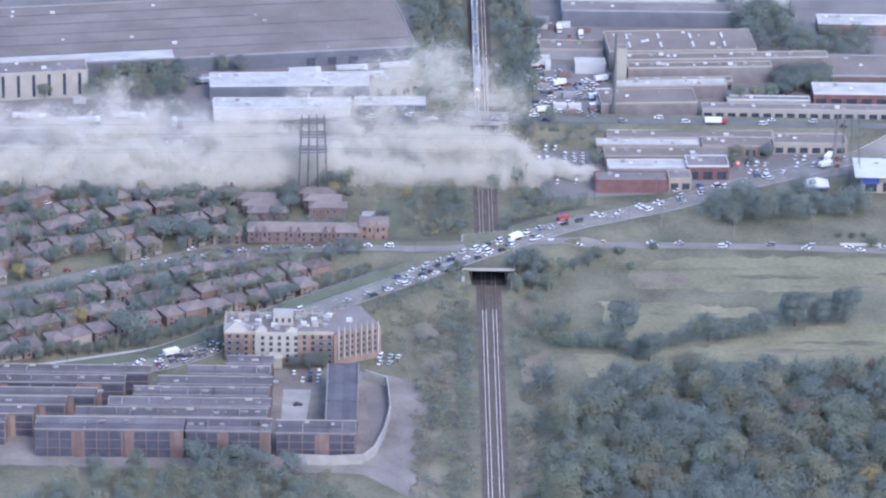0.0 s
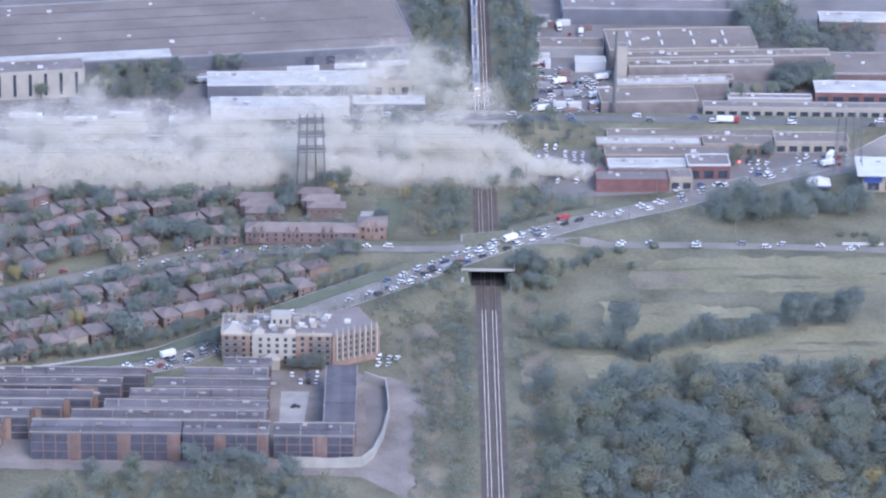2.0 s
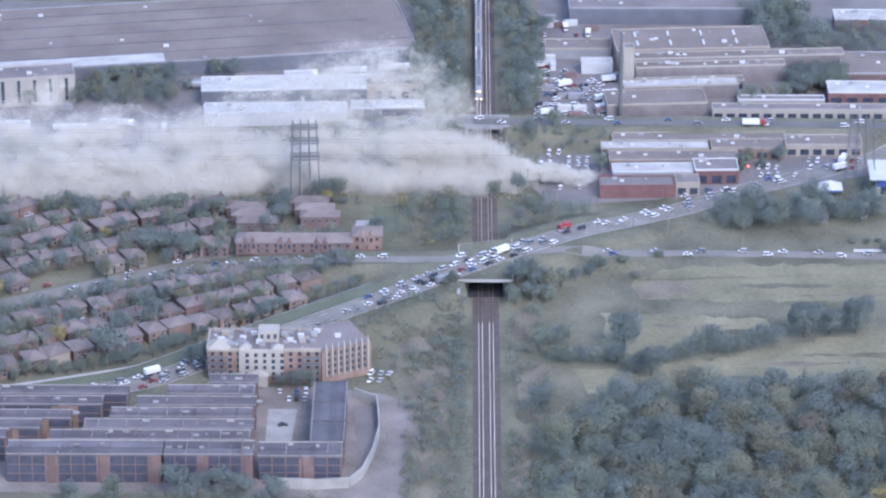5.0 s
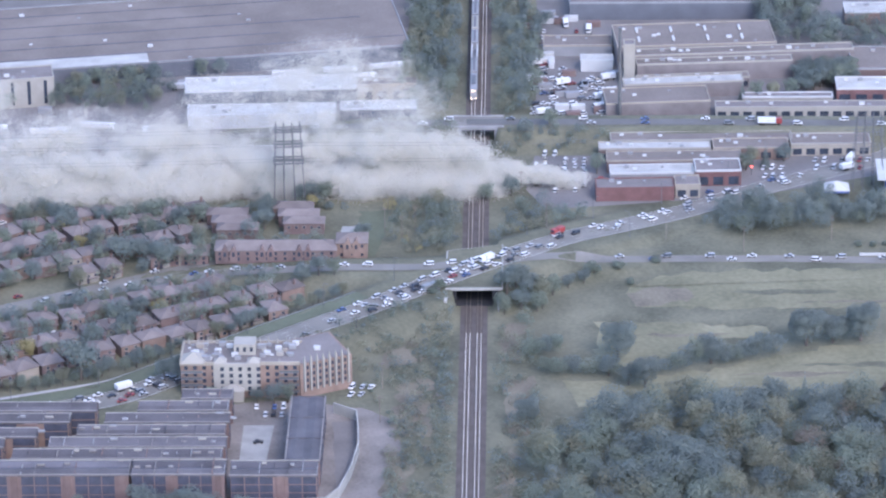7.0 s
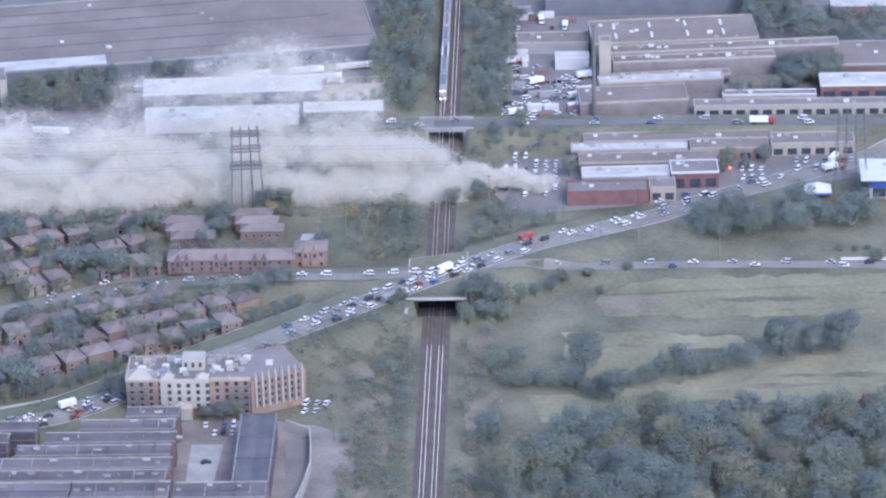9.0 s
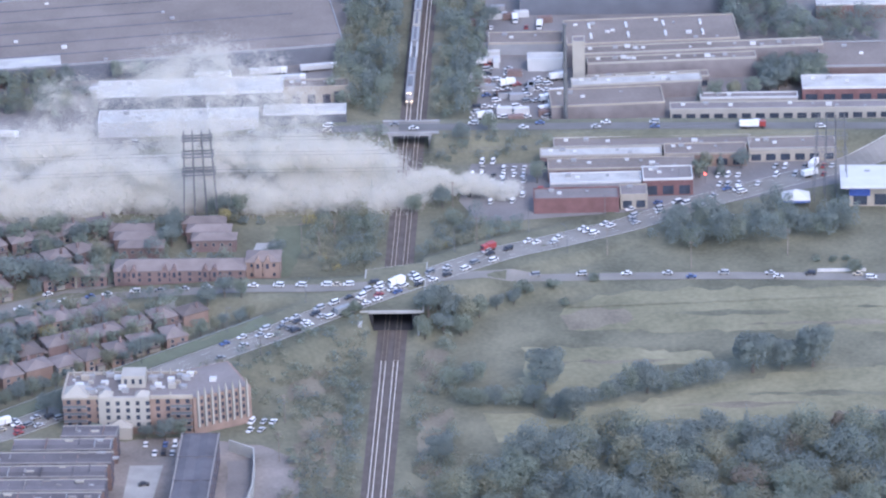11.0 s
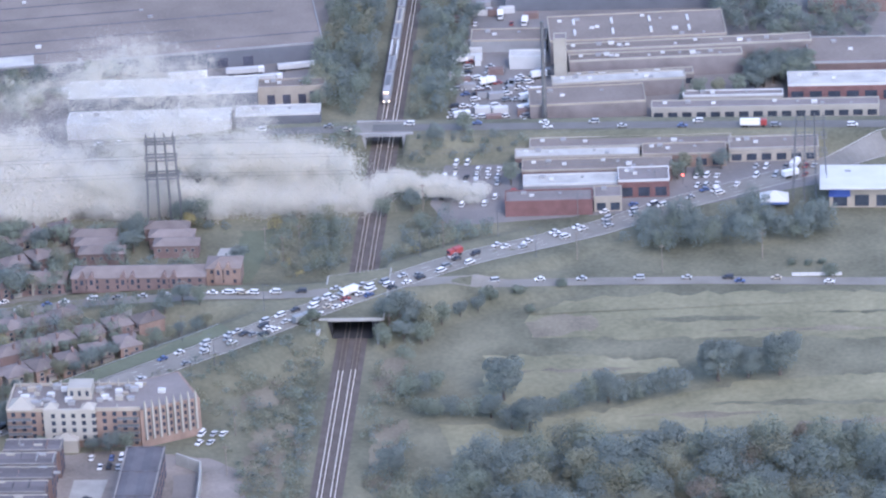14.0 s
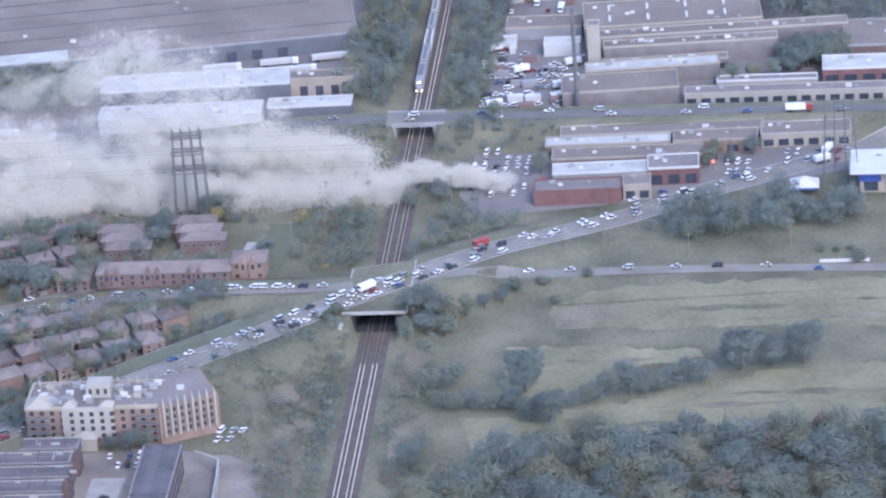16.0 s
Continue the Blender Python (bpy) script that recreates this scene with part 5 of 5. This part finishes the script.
def traffic():
    rnd = random.Random(31)
    # the jam on the arterial road: two lanes each way
    for lane, forward, gap, go in ((-1.35, True, 7.4, 0.9), (-4.0, True, 8.2, 1.5), (1.4, False, 9.0, 1.2), (4.1, False, 9.5, 2.0)):
        s = 165.0 + rnd.uniform(0, 8)
        while s < 640:
            k = rnd.random()
            x = at(W1, s)[0].x
            jam = -40 < x < 40
            share = (0.92 if jam else 0.95 if x < -102 else 0.6) if not (forward and x > 4) else 0.28
            if -102 <= x < -40:
                share = 0.5 if forward else 0.12
            elif not forward and x < -102:
                share = 0.9
            if k < share:
                proto = CARS[rnd.choice(MIX)]
                if k < 0.008:
                    proto = TRUCK
                on_road(line=W1, s=s, lane=lane + rnd.uniform(-0.25, 0.25), forward=forward, proto=proto, speed=go * rnd.uniform(0.85, 1.15) if 240 < s < 520 else 0.0)
            s += gap * rnd.uniform(0.8, 1.35) * (0.78 if jam else 0.9 if x < -70 else 1.15)
    for x, y, lane, forward, proto in ((-19, 4, -4.4, True, TRUCKG), (-126, -77, 4.5, True, TRUCK), (36, 53, 4.6, False, TRUCKX), (150, 133, -2, True, TRUCK)):
        on_road(W1, along(W1, x, y), lane, forward, proto, group="lorries in traffic")
    # the side road
    for s, lane, forward, v in [(330 + i * 9 + rnd.uniform(-1, 1), 1.5, False, 4.0) for i in range(4)] + [(372 + i * 17 + rnd.uniform(-3, 3), 1.5, False, 6.5) for i in range(12)] + [(330 + i * 31 + rnd.uniform(-4, 4), -1.5, True, 9.0) for i in range(7)]:
        on_road(W2, s, lane, forward, CARS[rnd.choice(MIX)], v)
    for i in range(16):
        on_road(W2, 150 + i * 8.5 + rnd.uniform(-1.5, 1.5), 1.5, False, CARS[rnd.choice(MIX)], 0.0)
    # the far road
    for s, lane, v in [(30 + i * 26 + rnd.uniform(-8, 8), 2.2, 5.0) for i in range(11)] + [(20 + i * 31 + rnd.uniform(-8, 8), -2.2, 6.0) for i in range(9)]:
        on_road(W3, s, lane, lane < 0, CARS[rnd.choice(MIX)], v)
    on_road(W3, 215, -2.2, True, TRUCKR, 2.4)
    # parked cars in yards and car parks
    def lot(poly, step, row, turn, trucks=0.05, fill=0.7, group="parked cars"):
        xs, ys = [p[0] for p in poly], [p[1] for p in poly]
        y = min(ys)
        while y < max(ys):
            x = min(xs)
            while x < max(xs):
                if inside(x, y, poly) and rnd.random() < fill:
                    proto = TRUCK if rnd.random() < trucks else CARS[rnd.choice(MIX)]
                    copy_thing(proto, pose(x + rnd.uniform(-0.3, 0.3), y + rnd.uniform(-0.4, 0.4), 0.1, 0, 0, turn + rnd.uniform(-4, 4) + rnd.choice((0, 180))))["group"] = group
                x += step
            y += row
    lot([(24, 186), (58, 186), (58, 240), (24, 252)], 4.0, 5.6, 20, 0.16, 0.6, "vehicles in the yard")
    lot([(28, 272), (56, 272), (56, 300), (28, 300)], 5.0, 7.5, 90, 0.2, 0.6, "vehicles in the yard")
    lot([(20, 108), (46, 104), (46, 150), (24, 150)], 4.0, 6.2, 80, 0.06, 0.55, "cars in the shop car park")
    lot([(110, 116), (160, 132), (165, 144), (118, 138)], 3.6, 8.0, 70, 0.03, 0.7, "cars in the shop car park")
    lot([(84, 96), (104, 106), (104, 112), (84, 104)], 3.4, 6.0, 30, 0.0, 0.8, "cars in the shop car park")
    lot([(-78, -92), (-66, -92), (-66, -84), (-78, -84)], 3.2, 6, 90, 0.05, 0.7, "cars by the apartment block")
    lot([(-44, -76), (-34, -76), (-34, -64), (-44, -64)], 3.6, 6, 70, 0.06, 0.8, "vans beside the apartment block")
    lot([(100, 182), (186, 182), (186, 186), (100, 186)], 5.4, 5, 90, 0.0, 0.5, "cars by the storefront")
    copy_thing(CARS[2], pose(-76, -114, 0.15, 0, 0, 10))
    for x, y, a in [(-125 + i * 9, 222 + (i % 3) * 1.5, 4) for i in range(9)] + [(-60, 240, 8), (-82, 236, 8), (-40, 244, 12), (-52, 232, 10), (-70, 229, 6), (-205, 176, 0), (-180, 172, 6), (-160, 178, -5), (-230, 170, 3)]:
        copy_thing(TRAILER, pose(x, y, 0.1, 0, 0, a))["group"] = "lorries in the warehouse yard"
    # cars along the residential streets
    a = math.radians(28.5)
    d, n, base = Vector((math.cos(a), math.sin(a))), Vector((-math.sin(a), math.cos(a))), Vector((-160, -90))
    for off in (55, 88.5, 122.5, 156.5):
        for s in range(-110, 120, 11):
            q = base + n * (off + rnd.choice((-2.4, 2.4, 6.5, -6.5))) + d * (s + rnd.uniform(-3, 3))
            if -225 < q.x < -72 and q.y < 82 and rnd.random() < 0.6 and np.sqrt(((A2[:, :2] - np.array(q)) ** 2).sum(1)).min() > 7:
                copy_thing(CARS[rnd.choice(MIX)], pose(q.x, q.y, hz(q.x, q.y) + 0.1, 0, 0, 28.5 + rnd.choice((0, 180))))["group"] = "cars in the residential streets"
    # containers and stacked goods in the yards
    for i in range(48):
        x, y = (rnd.uniform(22, 58), rnd.uniform(188, 310)) if i < 32 else (rnd.uniform(-215, -60), rnd.choice((168, 172, 196, 226, 232)))
        c = empty("shipping_container", pose(x, y, 0.08, 0, 0, rnd.choice((3, 9, 93))), ("white", "grey", "rusty brown")[i % 3] + " steel shipping container in the yard", "container", "containers in the yards")
        part("body", box(-3, -1.2, 0, 3, 1.2, 2.6, bevel=0.03), (WHITEW, GREYW, BRICK)[i % 3], c)
        part("door", box(2.98, -1.1, 0.1, 3.08, 1.1, 2.5), GREYW, c)
    # fire crew vehicle with red beacons near the shops
    t = copy_thing(TRUCKX, pose(50, 116, 0.1, 0, 0, 80))
    for x, y in ((49.2, 111.5), (112, 126)):
        b = empty("warning_beacon", pose(x, y, 0.1), "glowing red warning beacon on a post", "beacon")
        part("post", beam((0, 0, 0), (0, 0, 3.4), 0.12, None, 6), STEEL, b)
        part("lens", box(-0.4, -0.35, 3.3, 0.4, 0.35, 4.1, bevel=0.12), LAMPR, b)


def train():
    """A stopped goods train on the far track."""
    t = empty("locomotive", pose(-2.1, 207, 0.42), "diesel locomotive with bright headlights and a dark nose", "locomotive")
    part("body", box(-1.5, 2.6, 1.0, 1.5, 21, 4.2, bevel=0.15), GREYW, t)
    part("cab", box(-1.55, 0.8, 1.0, 1.55, 4.4, 4.6, bevel=0.2), GREYW, t)
    part("nose", box(-1.2, -0.6, 0.9, 1.2, 0.9, 3.0, bevel=0.2), DARKC, t)
    part("frame", box(-1.5, -1.0, 0.5, 1.5, 21.5, 0.98, bevel=0.05), DARKC, t)
    for x in (-0.55, 0.55):
        part("headlight", box(x - 0.22, 0.62, 3.9, x + 0.22, 0.8, 4.25, bevel=0.05), LAMPW, t)
        part("ditch_light", box(x * 1.9 - 0.22, -1.12, 1.1, x * 1.9 + 0.22, -0.98, 1.45, bevel=0.05), LAMPW, t)
    for y in (4, 17):
        part("bogie", box(-1.3, y - 2, 0.0, 1.3, y + 2, 0.7, bevel=0.1), DARKC, t)
    part("roof_fan", box(-0.9, 8, 4.2, 0.9, 18, 4.5, bevel=0.1), STEEL, t)
    y = 230
    for i in range(16):
        kind = i % 4
        w = empty("goods_wagon", pose(-2.1, y, 0.42), ("grey covered goods wagon on rails", "goods wagon with its lit roof edges built as white side walls", "grey steel hopper goods wagon", "pale cream container goods wagon")[kind], "wagon", "wagons of the goods train")
        m = (GREYW, WHITEW, GREYW, CREAM)[kind]
        part("frame", box(-1.4, 0, 0.6, 1.4, 16, 0.95, bevel=0.04), DARKC, w)
        # two white walls stand in for light along the wagon's roof edges
        if kind == 1:
            part("side_wall", box(-1.5, 0.3, 0.96, -0.9, 15.7, 4.0, bevel=0.05), m, w)
            part("side_wall", box(0.9, 0.3, 0.96, 1.5, 15.7, 4.0, bevel=0.05), m, w)
            part("floor", box(-0.88, 0.3, 0.96, 0.88, 15.7, 1.4), DARKC, w)
        else:
            part("body", box(-1.5, 0.3, 0.96, 1.5, 15.7, 4.1, bevel=0.12), m, w)
            part("hatch", box(-0.5, 1.5, 4.1, 0.5, 14.5, 4.35, bevel=0.05), STEEL, w)
        for q in (2.4, 13.6):
            part("bogie", box(-1.2, q - 1.4, 0.0, 1.2, q + 1.4, 0.6, bevel=0.1), DARKC, w)
        y += 17.2


# ---- smoke ----
def puff_mesh(seed, rx, ry, rz, n, size, material):
    """A cloud of small flakes, dense in its lumps and sparse at the rim."""
    rnd = random.Random(seed)
    lumps = []
    for _ in range(34):
        a, k = rnd.uniform(0, 6.28), math.sqrt(rnd.random()) * 0.9
        lumps.append((math.cos(a) * rx * k, math.sin(a) * ry * k, rz * rnd.uniform(-0.6, 0.6), rnd.uniform(0.3, 0.62)))
    verts, faces = [], []
    for _ in range(n):
        cx, cy, cz, s = rnd.choice(lumps)
        d = Vector((rnd.gauss(0, 1), rnd.gauss(0, 1), rnd.gauss(0, 1)))
        d = d.normalized() * min(1.5, abs(rnd.gauss(0.5, 0.42)))
        c = Vector((cx + d.x * rx * s, cy + d.y * ry * s, cz + d.z * rz * s * 1.2))
        nrm = (Vector((0.1, -0.45, 0.8)) + Vector((rnd.uniform(-0.5, 0.5), rnd.uniform(-0.5, 0.5), 0)) + d * 0.6).normalized()
        a = nrm.orthogonal().normalized()
        b = nrm.cross(a)
        t, k, i = rnd.uniform(0, 3.14), size * rnd.uniform(0.6, 1.4), len(verts)
        a, b = a * math.cos(t) + b * math.sin(t), b * math.cos(t) - a * math.sin(t)
        verts += [c - a * k, c - b * k, c + a * k, c + b * k]
        faces.append((i, i + 1, i + 2, i + 3))
    return leaf_mesh("puff", verts, faces, material)


PUFFS = []


def smoke():
    """The plume streams low from the fire beside the shops over the railway and the sheds."""
    t = empty("smoke_plume", pose(44, 114, 0), "thick pale grey smoke plume drifting low over the railway", "smoke")
    rnd = random.Random(41)
    meshes = [puff_mesh(50 + i, 15, 7.5, 8, 21000, 0.25, SMOKE) for i in range(4)]
    small = [puff_mesh(60 + i, 6.5, 4, 3.6, 7000, 0.21, SMOKE) for i in range(3)]
    thin = [puff_mesh(70 + i, 18, 9, 11, 19000, 0.112, SMOKE) for i in range(3)]
    # x along the plume from the fire, height, mesh
    def puff(m, x, y, z, v, rise):
        p = part("puff", m, None, t)
        p.matrix_basis = pose(x, y, z, 0, 0, rnd.uniform(-25, 25))
        PUFFS.append((p, Vector((x, y, z)), v, rise, rnd.uniform(-10, 10)))
    for i in range(7):
        puff(small[i % 3], -2 - i * 5.0, i * 0.4 + rnd.uniform(-1, 1), 3.2 + i * 0.7, 0.5, 0.05)
    for i in range(24):
        x = -30 - i * 10.0
        z = 2.9 + 1.2 * min(1, i / 4) + rnd.uniform(-1.2, 1.6)
        puff(meshes[i % 4], x, -5 - 11 * max(0, min(1, (-x - 120) / 50)) + rnd.uniform(-1.0, 2), z, 1.6, 0.05)
    for i in range(9):
        puff(meshes[(i + 2) % 4], -118 - i * 17, -5 + rnd.uniform(-2, 2) - (6 if i > 2 else 0), 11.5 + rnd.uniform(-2, 2), 1.7, 0.08)
    for i in range(4):
        puff(meshes[i], -38 - i * 9, 4 + rnd.uniform(-2, 2), 11.5 + 1.6 * i, 1.9, 0.15)
    for i in range(10):
        puff(meshes[(i + 1) % 4] if i % 3 else thin[i % 3], -48 - i * 22, 7 + rnd.uniform(-3, 3), 13 + rnd.uniform(-2, 3), 2.2, 0.12)
    # a thin veil over the whole plume and high wisps carried away by the wind
    for i in range(13):
        puff(thin[i % 3], -62 - i * 17, 14 + rnd.uniform(-4, 4), 17 + rnd.uniform(-3, 5), 2.4, 0.15)
    for i, (x, z) in enumerate(((-66, 44), (-84, 50), (-100, 42), (-62, 34), (-84, 36), (-108, 33), (-128, 34), (-52, 27), (-225, 26))):
        puff(thin[(i + 1) % 3], x + 12, 20 + rnd.uniform(-3, 3), z, 4.6, 0.25)


def motions():
    for ob, line, s, lane, forward, v in MOVING:
        rows = []
        for t in (0.0, 4.0, 8.0, 12.0, 16.0):
            p, h = at(line, max(1, s + (v if forward else -v) * t))
            x, y = p.x - math.sin(h) * lane, p.y + math.cos(h) * lane
            rows.append((t, pose(x, y, p.z + 0.2, 0, 0, math.degrees(h) + (0 if forward else 180))))
        walk(ob, rows)
    for p, o, v, rise, turn in PUFFS:
        z = p.matrix_basis.to_euler().z
        walk(p, [(t, pose(o.x - v * t, o.y, o.z + rise * t, 0, 0, math.degrees(z) + turn * t / 16)) for t in (0.0, 8.0, 16.0)])


greenery()
suburb()
industry()
apartment()
building_site()
masts()
barriers()
train()
traffic()
smoke()
# the patterns have been copied and are no longer needed
for pattern in [o for o in scene.objects if o.parent is None and o.type == "EMPTY" and o.matrix_basis.translation.z < -400]:
    for o in (*pattern.children_recursive, pattern):
        bpy.data.objects.remove(o)
motions()
